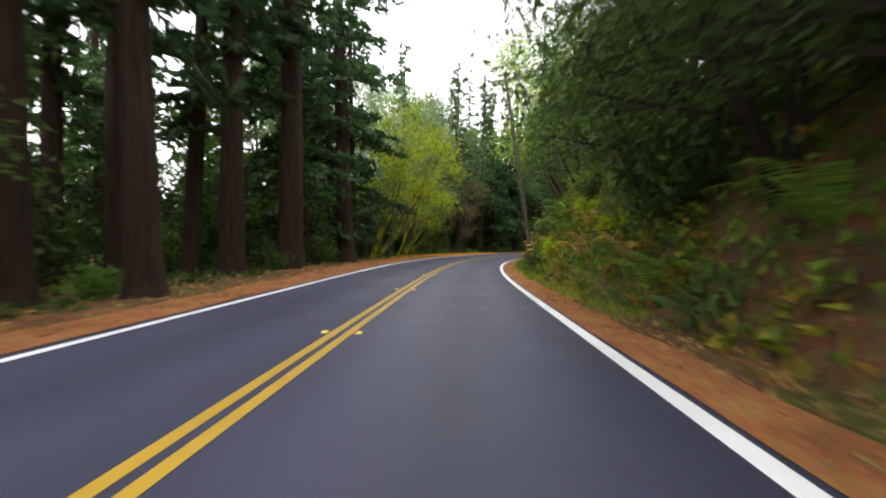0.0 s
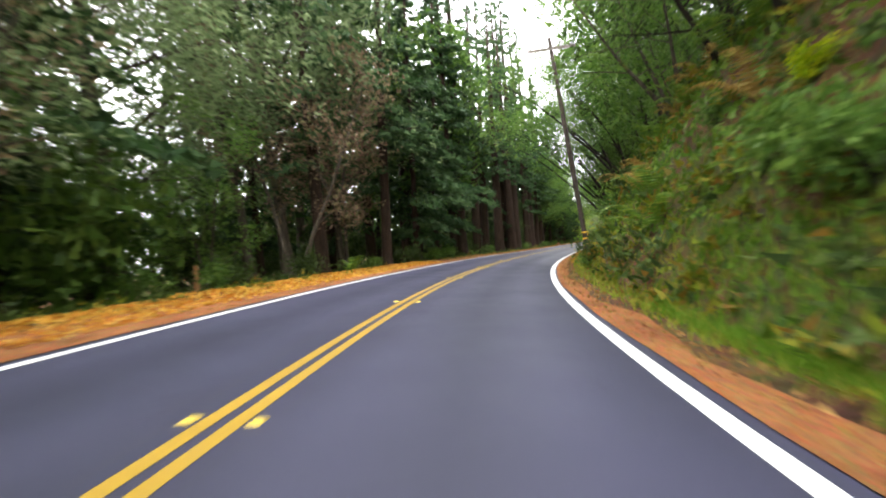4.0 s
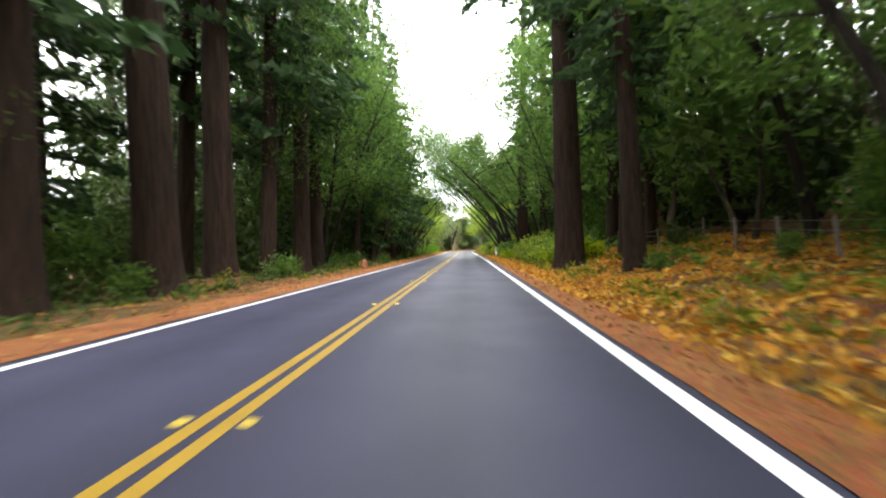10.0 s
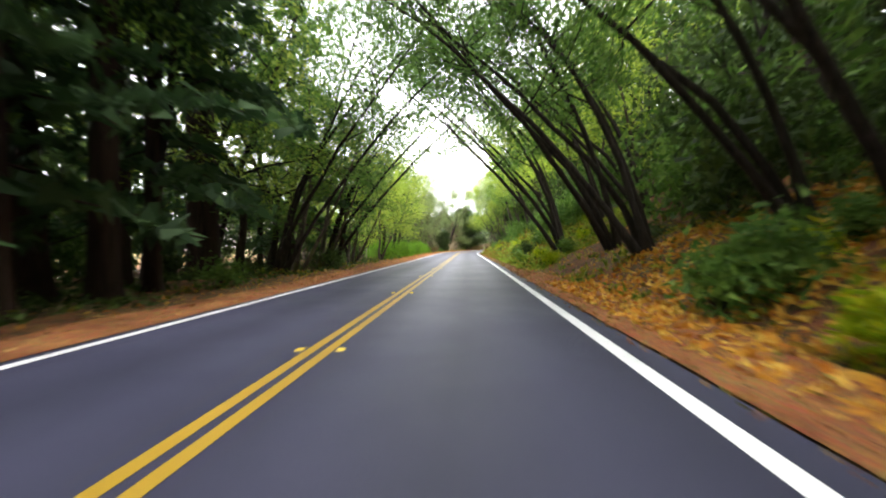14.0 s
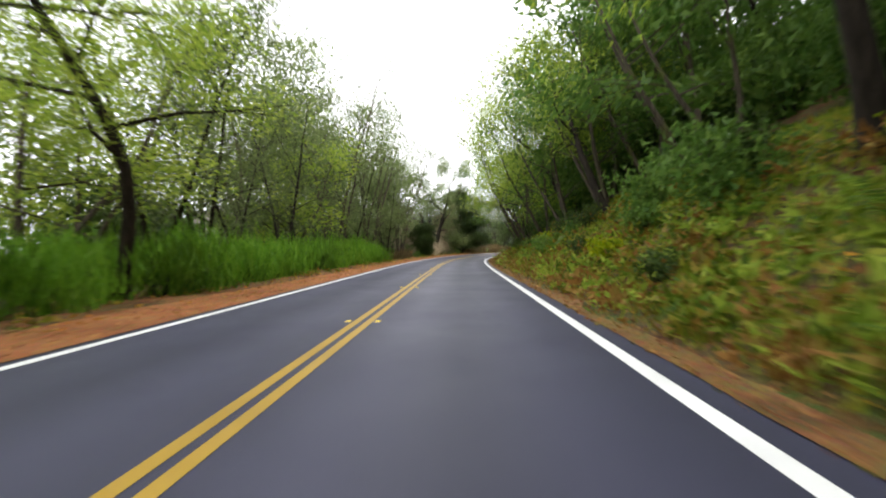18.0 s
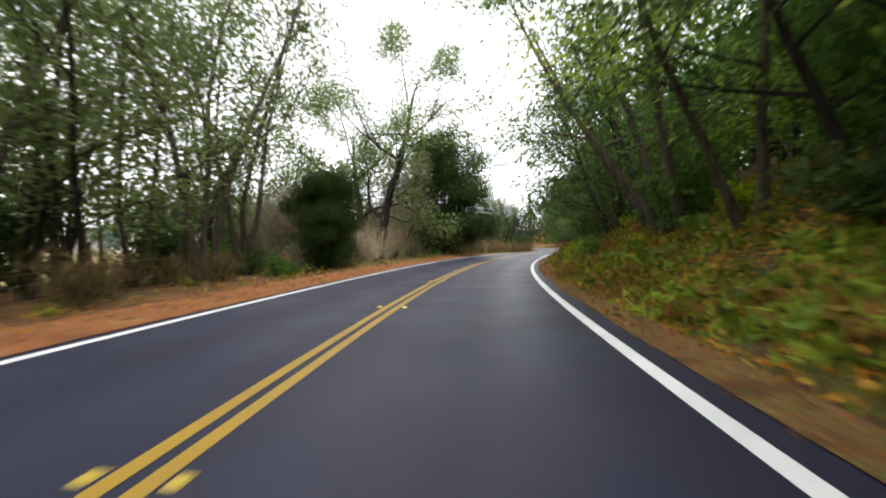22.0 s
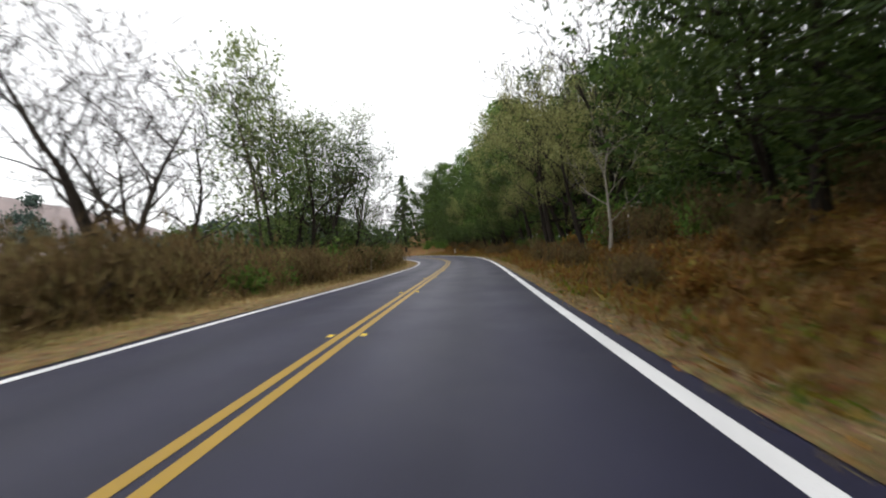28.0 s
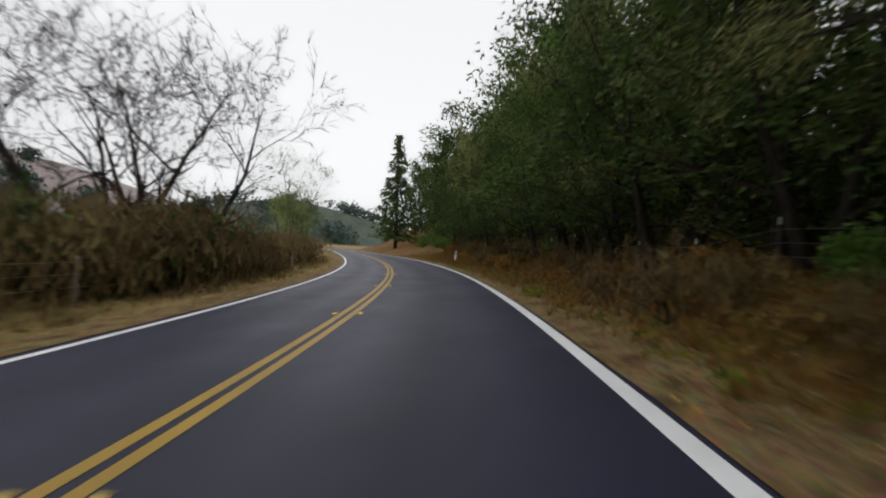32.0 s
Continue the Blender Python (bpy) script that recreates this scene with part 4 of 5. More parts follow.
for k, s, o, sc, ln in (("bay2", 88.5, 7.4, 0.85, 4), ("bay2", 92.5, 8.0, 0.9, 2), ("slim", 96.5, 7.4, 0.9, 2), ("bay2", 84.0, 9.0, 0.85, 4)):
    plant(k, s, o, sc, 180 + random.uniform(-20, 20), ln)
fill(["dtall", "dtall", "rw3"], 64, 86, -15, -10, 7, 2.0, (0.9, 1.3))
fill(["rw1", "rw2", "rw2", "rw3"], -12, 75, -34, -10, 26, 3.0)
fill(["bay3", "bay1", "dark1", "rw3"], -5, 82, -22, -7.5, 26, 2.8, (0.7, 1.1))
fill(["dtall", "dark2"], 84, 106, -22, -12, 9, 2.2, (1.1, 1.6))
fill(["rw1", "rw2", "rw4"], 78, 185, -36, -11, 26, 3.2)
fill(["bay3", "dark1", "bay1", "rw3"], 80, 200, -20, -8.4, 36, 2.8, (0.7, 1.1))
fill(["dtall"], 28, 60, -24, -13, 12, 2.2, (1.1, 1.7))
fill(["dtall"], 222, 272, -28, -17, 16, 2.2, (1.1, 1.7))
fill(["dark1", "dtall", "dtall"], 58, 78, -20, -9.5, 9, 2.4, (0.7, 1.0))
fill(["dtall", "dtall", "tall"], -10, 186, -17, -9, 26, 2.2, (0.8, 1.5))
fill(["dtall"], -16, 92, -34, -17, 28, 2.8, (2.0, 3.2))
fill(["dtall"], 92, 150, -34, -19, 8, 2.8, (1.5, 2.2))
fill(["dtall"], 150, 192, -34, -17, 12, 2.8, (2.0, 3.2))
fill(["dtall"], 100, 168, 15, 26, 16, 2.6, (1.6, 2.4))
fill(["dbush", "dtall"], -6, 16, 6.4, 9.5, 14, 1.2, (0.5, 0.9))
# oaks added to shade the bank; those before station 0 stay unseen
for s, o, sc in ((-6, 6.2, 1.0), (-1.5, 6.4, 0.95), (3, 6.6, 0.9), (7.5, 6.9, 0.85), (-10, 6.5, 1.1), (13, 7.2, 0.8)):
    plant("dark1", s, o, sc, 180 + random.uniform(-30, 30), 14)
for k, s, o, sc in (("dark1", 19, 8.6, 0.8), ("bay1", 23.5, 9.2, 0.8), ("dark1", 33, 9.0, 0.75), ("bay1", 37, 8.6, 0.75), ("dark1", 42, 8.8, 0.8), ("dark1", 47, 8.8, 0.85), ("bay1", 51.5, 8.8, 0.8),
                    ("dark1", 56, 8.8, 0.85), ("dark1", 60.5, 9.2, 0.85), ("bay1", 65, 9.0, 0.8)):
    plant(k, s, o, sc, 180 + random.uniform(-25, 25), 10)
fill(["bay1", "dark1", "dark1", "bay3"], -10, 104, 8.2, 17, 32, 2.2, (0.6, 0.95), True, 4)
fill(["rw2", "rw1", "rw3"], -12, 105, 11, 22, 11, 3.0)
fill(["tall", "dtall"], -8, 104, 7.6, 12, 18, 2.0, (0.5, 0.95))
fill(["dark1", "dark2", "bay1"], 138, 200, 12, 27, 30, 2.8, (0.9, 1.25), True)
fill(["dtall", "tall"], 140, 200, 10, 20, 14, 2.4, (0.8, 1.3))
fill(["dtall"], 166, 190, 13, 24, 10, 2.0, (1.6, 2.4))
fill(["rw1", "rw2", "rw4"], 105, 185, 16, 36, 16, 4)
fill(["bay3", "dark1", "bay1"], 104, 170, 12, 26, 26, 2.8, (0.8, 1.1))
fill(["tall", "dtall"], 104, 170, 13, 26, 12, 2.5, (0.6, 1.0))
fill(["bay1", "light1", "light2"], 192, 240, 9.2, 13.0, 15, 2.4, (0.95, 1.3), True, 2)
fill(["slim", "light1", "bay1"], 165, 262, 13, 24, 34, 2.6, (0.9, 1.2), True, 3)
fill(["tall", "dtall", "tall"], 176, 262, 11, 22, 30, 2.0, (1.0, 1.7))
for s, o, sc in ((246, 7.8, 1.25), (252, 8.6, 1.3), (257.5, 8.0, 1.1), (239, 8.6, 1.2)):
    plant("light1", s, o, sc, 180, 3)
fill(["tall", "dtall"], 168, 310, 8, 19, 44, 2.2, (0.6, 1.1))
fill(["light1", "light2", "alder1"], 212, 236, -11.6, -9, 5, 3.0, (0.9, 1.2))
fill(["light1", "light1", "alder2", "alder1"], 206, 240, -24, -12.6, 10, 3.0, (0.9, 1.2))
fill(["alder1", "alder2"], 226, 268, -12.4, -8.5, 15, 2.3, (0.95, 1.2))
fill(["alder1", "alder2"], 228, 270, -24, -12.6, 15, 2.8, (1.0, 1.3))
fill(["dtall", "tall"], 240, 274, -14, -8.5, 14, 1.8, (0.5, 0.8))
for s, o in ((262, 8.6), (267, 9.4), (273, 8.8), (279, 9.6), (286, 10), (292, 9.6), (299, 10)):
    plant(random.choice(["bay1", "dark1"]), s, o - 0.6, random.uniform(1.1, 1.3), 180 + random.uniform(-30, 30), 6)
fill(["bay1", "dark1", "bay3", "bay1"], 228, 314, 8, 20, 44, 2.4, (0.75, 1.1), True, 4)
fill(["dark1", "dark2"], 306, 330, 9.8, 13.0, 11, 2.0, (0.75, 0.95), True, 3)
fill(["lichen"], 368, 400, 8.6, 9.6, 2, 3.2, (0.75, 1.0), True)
fill(["dark1", "dark1", "bay3"], 353, 412, 9.8, 10.6, 11, 1.8, (0.8, 1.05), True, 3)
fill(["dark1", "dark2"], 326, 352, 12.0, 14.5, 5, 1.8, (0.7, 0.85), True, 3)
fill(["dark1", "dark2"], 354, 420, 10.7, 13.5, 18, 1.8, (0.85, 1.1), True, 3)
fill(["dark2", "dark1"], 306, 470, 12.6, 24, 52, 2.4, (0.8, 1.1), True)
fill(["dtall"], 306, 430, 12, 22, 26, 2.4, (1.2, 2.0))
fill(["dtall", "tall"], 306, 440, 10.5, 16, 22, 2.2, (0.6, 1.0))
fill(["dark2"], 356, 394, 14.5, 20, 9, 2.0, (0.85, 1.05))
# field side
fill(["dtall"], 144, 166, -17, -10, 9, 1.8, (1.3, 1.9))
fill(["dark1", "alder1", "dark1"], 276, 304, -32, -17, 9, 3.2, (0.9, 1.2))
fill(["dtall"], 262, 300, -24, -13, 12, 2.5, (0.8, 1.4))
plant("pepper", 279.5, -9.2, 1.05, 0)
plant("oak", 293.4, -6.8, 1.14)
plant("oak", 269.3, -7.3, 0.46)
plant("russet", 287.6, -8.4, 0.75)
plant("bare", 285.5, -9.0, 0.8)
plant("dark2", 297, -15, 0.9)
for s, o, sc in ((284.5, -10.2, 1.0), (290.5, -11.5, 1.2), (298.5, -8.2, 0.8), (302.5, -8.6, 0.9), (296, -10, 1.0), (271, -11.5, 0.9), (275, -12, 1.0), (308, -9.6, 0.8)):
    plant("tantall", s, o, sc)
plant("alder1", 284.5, -12, 0.8)
plant("dark1", 347.2, -7.6, 1.05, 0)
plant("bay1", 349.6, -8.6, 0.85)
plant("dark1", 350.2, -7.4, 0.9)
for s, o, sc in ((341, 9.2, 0.95), (346.5, 8.6, 1.2), (350.5, 9.0, 1.15), (357, 8.8, 1.15), (363, 9.2, 1.0), (372, 9.0, 0.85)):
    plant("lichen", s, o, sc, 180)
for s, o in ((368, 10), (372.5, 9.4), (377, 10), (381.5, 9.5), (387, 9.8)):
    plant("dark1", s, o, 1.15, 180, 3)
plant("pale", 334.0, 8.2, 1.0)
plant("bare", 351, 10.4, 1.45)
plant("bare", 344, 11.5, 1.5)
plant("bare", 344.4, -9.6, 1.15)
plant("alder1", 346.5, -10.5, 1.2)
plant("alder2", 343, -11.6, 1.15)
plant("alder1", 347.5, -12.4, 1.2)
plant("dark1", 347, -9.4, 0.8)
plant("dark1", 342, -10.2, 1.15)
plant("bush", 344, -8, 1.8)
plant("bush", 347.5, -7.6, 1.8)
plant("bare", 333, -12.5, 1.0)
fill(["dtall"], 338, 352, -17, -12, 5, 2.0, (0.9, 1.3))
plant("bare", 329.5, -11.5, 1.15)
plant("bare", 372.6, -8.6, 0.95, 0)
plant("bare", 375.0, -8.0, 0.9, 140)
plant("bare", 326, -20, 0.8)
fill(["alder1", "tan", "dark1"], 296, 322, -16, -9, 7, 3.0, (0.6, 0.8))
fill(["tan"], 262, 314, -14, -7.2, 26, 1.6, (0.8, 1.3))
fill(["brush", "bush", "dbush"], 255, 300, -11, -6.6, 16, 1.4, (0.6, 1.0))
fill(["brush", "brush", "brush", "bush"], 298, 402, -8.0, -6.2, 66, 0.9, (0.95, 1.5))
fill(["brush", "dbush"], 368, 380, -8.6, -6.6, 12, 0.8, (1.3, 1.9))
fill(["brush", "brush", "dbush"], 298, 402, -10.5, -7.6, 44, 1.1, (0.95, 1.4))
fill(["brush", "tan"], 300, 410, -16, -10, 24, 1.8, (0.9, 1.2))
fill(["dark1", "dark1", "alder2"], 410, 470, -12, -7.5, 9, 3.5, (0.6, 0.85))
fill(["dark2", "bay1", "slim"], 402, 476, 24, 46, 34, 3.2, (1.0, 1.35))
plant("fir", 450, 10, 1.5)
plant("fir", 440, 16, 1.2)
fill(["dark1", "alder1", "dark2"], 215, 320, -75, -36, 18, 4.5, (0.9, 1.2))
# hedge of green broom behind the low verge
for k in range(26):
    plant("reed", 204 + k * 1.7, -6.9 - random.uniform(0, 0.9), random.uniform(1.0, 1.35))
fill(["reed"], 205, 250, -10, -8, 10, 1.2, (0.8, 1.1))
# bank and verge plants
fill(["fern1", "fern2", "fern2", "fern3"], -2, 98, 5.5, 9.0, 58, 0.6, (1.0, 1.7))
fill(["bush", "bush", "dbush", "lime"], -4, 100, 6.2, 11, 52, 1.2, (0.6, 1.1))
for k, s, o, sc in (("bush", 28.0, 5.2, 0.7), ("dbush", 27.2, 5.6, 0.8), ("bush", 29.2, 5.1, 0.6), ("bush", 67.4, 5.1, 0.7), ("dbush", 66.6, 5.5, 0.8)):
    plant(k, s, o, sc)
fill(["fern1", "fern2"], 186, 300, 5.4, 8.6, 24, 0.8, (0.8, 1.2))
fill(["bush", "lime", "dbush"], 180, 305, 5.9, 10.5, 60, 1.1, (0.55, 1.0))
fill(["rust", "lime", "bush"], 283, 312, 5.6, 9.0, 34, 0.9, (0.5, 0.9))
fill(["lime"], 262, 290, 5.2, 6.2, 12, 0.8, (0.35, 0.55))
for s, o, sc in ((138.5, 6.9, 1.5), (140.5, 7.8, 1.7), (142, 6.6, 1.5), (143.6, 7.9, 1.8), (145.4, 6.8, 1.6), (147, 8.0, 1.8), (149, 6.9, 1.5), (151, 7.8, 1.6), (153, 6.8, 1.3)):
    plant("thicket", s, o, sc)
fill(["lime", "bush", "bush"], 136, 166, 5.9, 9.5, 26, 0.9, (0.9, 1.4))
fill(["fern1", "bush", "dbush"], 100, 180, 7.5, 14, 36, 1.3, (0.6, 1.0))
fill(["dbush", "bush", "dbush", "bush", "fern2"], -4, 200, -11, -6.4, 64, 1.1, (0.6, 1.05))
fill(["rust", "rust", "brush"], 302, 405, 5.5, 8.4, 75, 0.8, (0.5, 0.85))
fill(["rust", "brush", "bush"], 304, 410, 8.2, 11, 50, 1.0, (0.8, 1.2))
for key, ob in PROTO.items():
    if key not in USED:
        for c in (*ob.children, ob):
            bpy.data.objects.remove(c)

# ---- grass and fallen leaves ----
def carpet(name, n, s0, s1, o0, o1, mat, length, width, label, upright=1.0, flat=0.0, seed=1, cat="grass"):
    rng = np.random.default_rng(seed)
    g = Geo()
    c = np.array([tuple(ground(s, o)) for s, o in zip(rng.uniform(s0, s1, n), rng.uniform(o0, o1, n))])
    c[:, 2] += 0.055 + length * 0.4 * upright
    up = np.zeros((n, 3))
    up[:, 2] = 1.6 * upright
    g.leaves(c, length, width, rng, 0.0, up if upright > 0 else None, flat)
    tagged(part(name, g, mat), label, cat, kind="stuff")


def clumps(name, n, each, s0, s1, o0, o1, mat, label, size=(0.25, 0.6), leaf=(0.16, 0.08), seed=1, up=0.35):
    """Low plants in clumps of their own height, thicker near the road."""
    rng = np.random.default_rng(seed)
    g = Geo()
    for s, q in zip(rng.uniform(s0, s1, n), rng.uniform(0, 1, n) ** 1.5):
        c, r = np.array(tuple(ground(s, o0 + (o1 - o0) * q))), rng.uniform(*size)
        k = int(each * rng.uniform(0.5, 1.4) * (r / size[1]) ** 1.3) + 4
        p = rng.normal(size=(k, 3)) * np.array([0.5, 0.5, 0.42]) * r
        p[:, 2] = np.abs(p[:, 2]) + 0.02
        d = p * 1.5
        d[:, 2] += up
        g.leaves(c + p, leaf[0] * (0.6 + 0.8 * r), leaf[1] * (0.6 + 0.8 * r), rng, 0.15, d)
    tagged(part(name, g, mat), label, "undergrowth", kind="stuff")


clumps("bank_plants", 700, 46, -10, 104, 5.2, 11, M_MIXED, "leafy green and yellow plants crowding the bank", (0.25, 0.7), (0.24, 0.12), 21)
clumps("bank_plants", 260, 46, -10, 104, 5.4, 11, M_DEEP, "dark leafy plants crowding the bank", (0.3, 0.8), (0.24, 0.12), 22)
clumps("bank_plants", 900, 42, 180, 306, 4.9, 10, M_MIXED, "green, yellow and rusty plants crowding the bank", (0.2, 0.6), (0.24, 0.12), 23)
clumps("bank_plants", 260, 42, 180, 258, 4.9, 9, M_LIGHT, "bright green plants on the bank", (0.25, 0.6), (0.24, 0.12), 24)
clumps("slope_plants", 320, 40, 100, 178, 5.6, 14, M_MIXED, "scattered green and yellow plants among the leaf litter", (0.2, 0.55), (0.22, 0.11), 25)
clumps("bank_plants", 560, 42, 205, 306, 4.8, 10, M_RUST, "rust-coloured autumn plants crowding the bank", (0.2, 0.6), (0.24, 0.12), 31)
clumps("slope_plants", 240, 36, 300, 410, 4.35, 7, M_MIXED, "green and yellow low plants along the verge", (0.12, 0.35), (0.2, 0.08), 30)
clumps("slope_plants", 760, 40, 302, 410, 4.5, 11, M_RUST, "rusty brown low brush on the slope", (0.25, 0.6), (0.26, 0.06), 26, 0.8)
clumps("verge_plants", 500, 32, -10, 205, -10, -5.4, M_DEEP, "low dark plants along the edge of the wood", (0.15, 0.5), (0.22, 0.11), 27)
clumps("verge_plants", 260, 32, 40, 300, -8, -5.2, M_MIXED, "low green and brown plants along the verge", (0.12, 0.4), (0.2, 0.1), 28)
clumps("verge_plants", 420, 36, 296, 410, -7.5, -4.8, M_BRUSH, "low dry plants along the field verge", (0.2, 0.5), (0.26, 0.05), 29, 0.9)
clumps("verge_tufts", 520, 34, 296, 412, 3.95, 6.6, M_STRAWBIT, "tufts of dead straw on the verge", (0.10, 0.24), (0.22, 0.022), 41, 1.0)
clumps("verge_tufts", 260, 30, 290, 412, -6.4, -3.9, M_STRAWBIT, "tufts of dead straw on the field verge", (0.10, 0.22), (0.22, 0.022), 42, 1.0)
clumps("verge_tufts", 240, 30, 296, 412, 4.3, 6.8, M_GRASS, "small green and yellow weeds on the verge", (0.08, 0.22), (0.16, 0.05), 43, 0.6)
carpet("undergrowth", 30000, -14, 102, 5.9, 13, M_FERN, 0.30, 0.13, "low green undergrowth covering the bank", 0.35, seed=11, cat="undergrowth")
carpet("undergrowth", 24000, 180, 254, 5.2, 12, M_GRASS, 0.34, 0.12, "low green and yellow undergrowth on the bank", 0.35, seed=12, cat="undergrowth")
carpet("undergrowth", 9000, 250, 308, 5.2, 12, M_GRASS, 0.30, 0.10, "thin green undergrowth on the bank", 0.35, seed=15, cat="undergrowth")
carpet("fallen_leaves", 16000, 246, 304, 4.6, 11, M_FALLEN, 0.14, 0.09, "orange fallen leaves on the bank", 0.0, 0.0, 16, "leaf litter")
carpet("fallen_leaves", 16000, 72, 100, 4.3, 10, M_FALLEN, 0.15, 0.10, "orange fallen leaves at the foot of the bank", 0.0, 0.0, 17, "leaf litter")
carpet("undergrowth", 22000, -14, 205, -16, -6.4, M_DEEP, 0.28, 0.11, "low dark undergrowth on the forest floor", 0.35, seed=13, cat="undergrowth")
carpet("undergrowth", 34000, 300, 412, 5.3, 12, M_RUST, 0.32, 0.07, "dry rust-brown undergrowth on the slope", 0.6, seed=14, cat="undergrowth")
carpet("verge_grass", 12000, 8, 100, 4.5, 6.6, M_GRASS, 0.22, 0.03, "green grass at the foot of the bank", seed=1)
carpet("verge_grass", 7000, 178, 310, 4.5, 7.5, M_GRASS, 0.25, 0.03, "green and yellow grass on the bank", seed=2)
carpet("dry_grass", 16000, 296, 420, 4.3, 8.5, M_STRAWGRASS, 0.28, 0.025, "dry straw-coloured grass on the slope", seed=3)
carpet("dry_grass", 6000, 270, 420, -8, -4.6, M_STRAWGRASS, 0.24, 0.025, "dry grass along the field side", seed=4)
carpet("fallen_leaves", 42000, 94, 172, 4.4, 15, M_FALLEN, 0.18, 0.12, "orange and yellow fallen leaves on the slope", 0.0, 0.0, 5, "leaf litter")
carpet("fallen_leaves", 9000, 40, 74, -7, -4.0, M_FALLEN, 0.13, 0.08, "yellow fallen leaves on the verge", 0.0, 0.0, 6, "leaf litter")
carpet("fallen_leaves", 3500, 0, 300, -8, -4.4, M_FALLEN, 0.11, 0.06, "scattered fallen leaves on the verge", 0.0, 0.0, 7, "leaf litter")
carpet("fallen_leaves", 5000, 0, 300, 3.9, 5.6, M_LITTERBIT, 0.10, 0.05, "dry needles and leaf bits along the edge of the asphalt", 0.0, 0.0, 18, "leaf litter")
carpet("fallen_leaves", 4000, 0, 300, -5.4, -3.6, M_LITTERBIT, 0.10, 0.05, "dry needles and leaf bits along the edge of the asphalt", 0.0, 0.0, 19, "leaf litter")
carpet("fallen_leaves", 3000, 165, 300, 4.8, 10, M_FALLEN, 0.12, 0.07, "scattered fallen leaves on the bank", 0.0, 0.0, 8, "leaf litter")

carpet("verge_grass", 9000, 22, 54, 4.75, 6.1, M_REED, 0.24, 0.03, "bright green grass at the foot of the bank", seed=31)
carpet("fallen_leaves", 22000, -8, 300, 3.85, 5.8, M_LITTERBIT, 0.075, 0.04, "dry needles and leaf bits on the red-brown verge", 0.0, 0.0, 32, "leaf litter")
carpet("fallen_leaves", 12000, -8, 300, -6.4, -3.6, M_LITTERBIT, 0.075, 0.04, "dry needles and leaf bits on the low verge", 0.0, 0.0, 33, "leaf litter")
carpet("dry_straw", 16000, 300, 412, 3.8, 6.4, M_STRAWBIT, 0.16, 0.018, "dead straw and leaf bits lying on the verge", 0.12, 0.0, 34, "dry grass")
carpet("dry_straw", 7000, 290, 412, -6.2, -3.6, M_STRAWBIT, 0.14, 0.018, "dead straw and leaf bits lying on the field verge", 0.12, 0.0, 35, "dry grass")
carpet("fallen_leaves", 1500, 300, 412, 3.8, 9.0, M_FALLEN, 0.06, 0.04, "pale and orange leaves scattered on the slope", 0.0, 0.0, 36, "leaf litter")

# ---- posts, poles, fences and small things ----
def upright(root, s, o, sink=0.0, turn=0.0, lean=0.0, side=0.0):
    p = ground(s, o)
    root.matrix_basis = Matrix.Translation((p.x, p.y, p.z - sink)) @ pose(0, 0, 0, 0, 0, math.degrees(heading(s)) + turn) @ pose(0, 0, 0, side, lean, 0)
    return root


def cyl(r, z0, z1, sides=12, r1=None, c=(0, 0)):
    g = Geo()
    g.tube([(c[0], c[1], z0), (c[0], c[1], (z0 + z1) / 2), (c[0], c[1], z1)], [r, r, r if r1 is None else r1], sides)
    return g


def delineator():
    """A flat plastic paddle on a dark steel stake."""
    root = new("marker_post")
    g = Geo()
    g.box((-0.025, -0.012, -0.3), (0.025, 0.012, 0.6))
    part("stake", g, M_STAKE, root, "dark steel stake")
    g = Geo()
    g.box((-0.075, -0.028, 0.44), (0.075, -0.014, 1.05))
    g.add([(-0.075, -0.028, 1.05), (0.075, -0.028, 1.05), (0.075, -0.014, 1.05), (-0.075, -0.014, 1.05), (-0.05, -0.026, 1.085), (0.05, -0.026, 1.085), (0.05, -0.016, 1.085), (-0.05, -0.016, 1.085)],
          [(0, 1, 5, 4), (1, 2, 6, 5), (2, 3, 7, 6), (3, 0, 4, 7), (4, 5, 6, 7)])
    paddle = part("paddle", g, M_POST, root)
    b = Geo()
    b.box((-0.078, -0.031, 0.90), (0.078, -0.011, 0.965))
    part("band", b, M_BLACK, paddle, "black painted band")
    for z in (0.52, 0.58):
        c = Geo()
        c.tube([(0, -0.033, z), (0, -0.030, z), (0, -0.027, z)], [0.008, 0.01, 0.01], 8)
        part("bolt", c, M_STEEL, paddle)
    return tagged(root, "white roadside marker paddle with a black band on a steel stake", "post", "marker posts on the verge")


mp = upright(delineator(), 101.2, 4.65, 0, 4, 1)
for s, o, ln in ((158.0, 4.85, -3), (311.8, 4.5, -5), (390.5, 4.9, 3)):
    upright(copy_thing(mp, Matrix()), s, o, 0, 5, ln)


def utility_pole(height, banded):
    root = new("utility_pole")
    part("shaft", cyl(0.12, -0.6, height, 12, 0.09), M_POLE, root, smooth=True)
    g = Geo()
    g.box((-1.2, -0.16, height - 0.65), (1.2, -0.06, height - 0.52))
    arm = part("crossarm", g, M_WOOD, root)
    for x in (-1.05, -0.45, 0.45, 1.05):
        part("insulator", cyl(0.04, height - 0.52, height - 0.38, 8, 0.025, (x, -0.11)), M_STEEL, arm)
    if banded:
        for z in (1.25, 1.55, 1.85):
            part("band", cyl(0.128, z, z + 0.06), M_SIGNYELLOW, root, "yellow reflective band", True)
    return tagged(root, "dark wooden utility pole with a crossarm" + (" and yellow bands" if banded else ""), "utility pole", "utility poles")


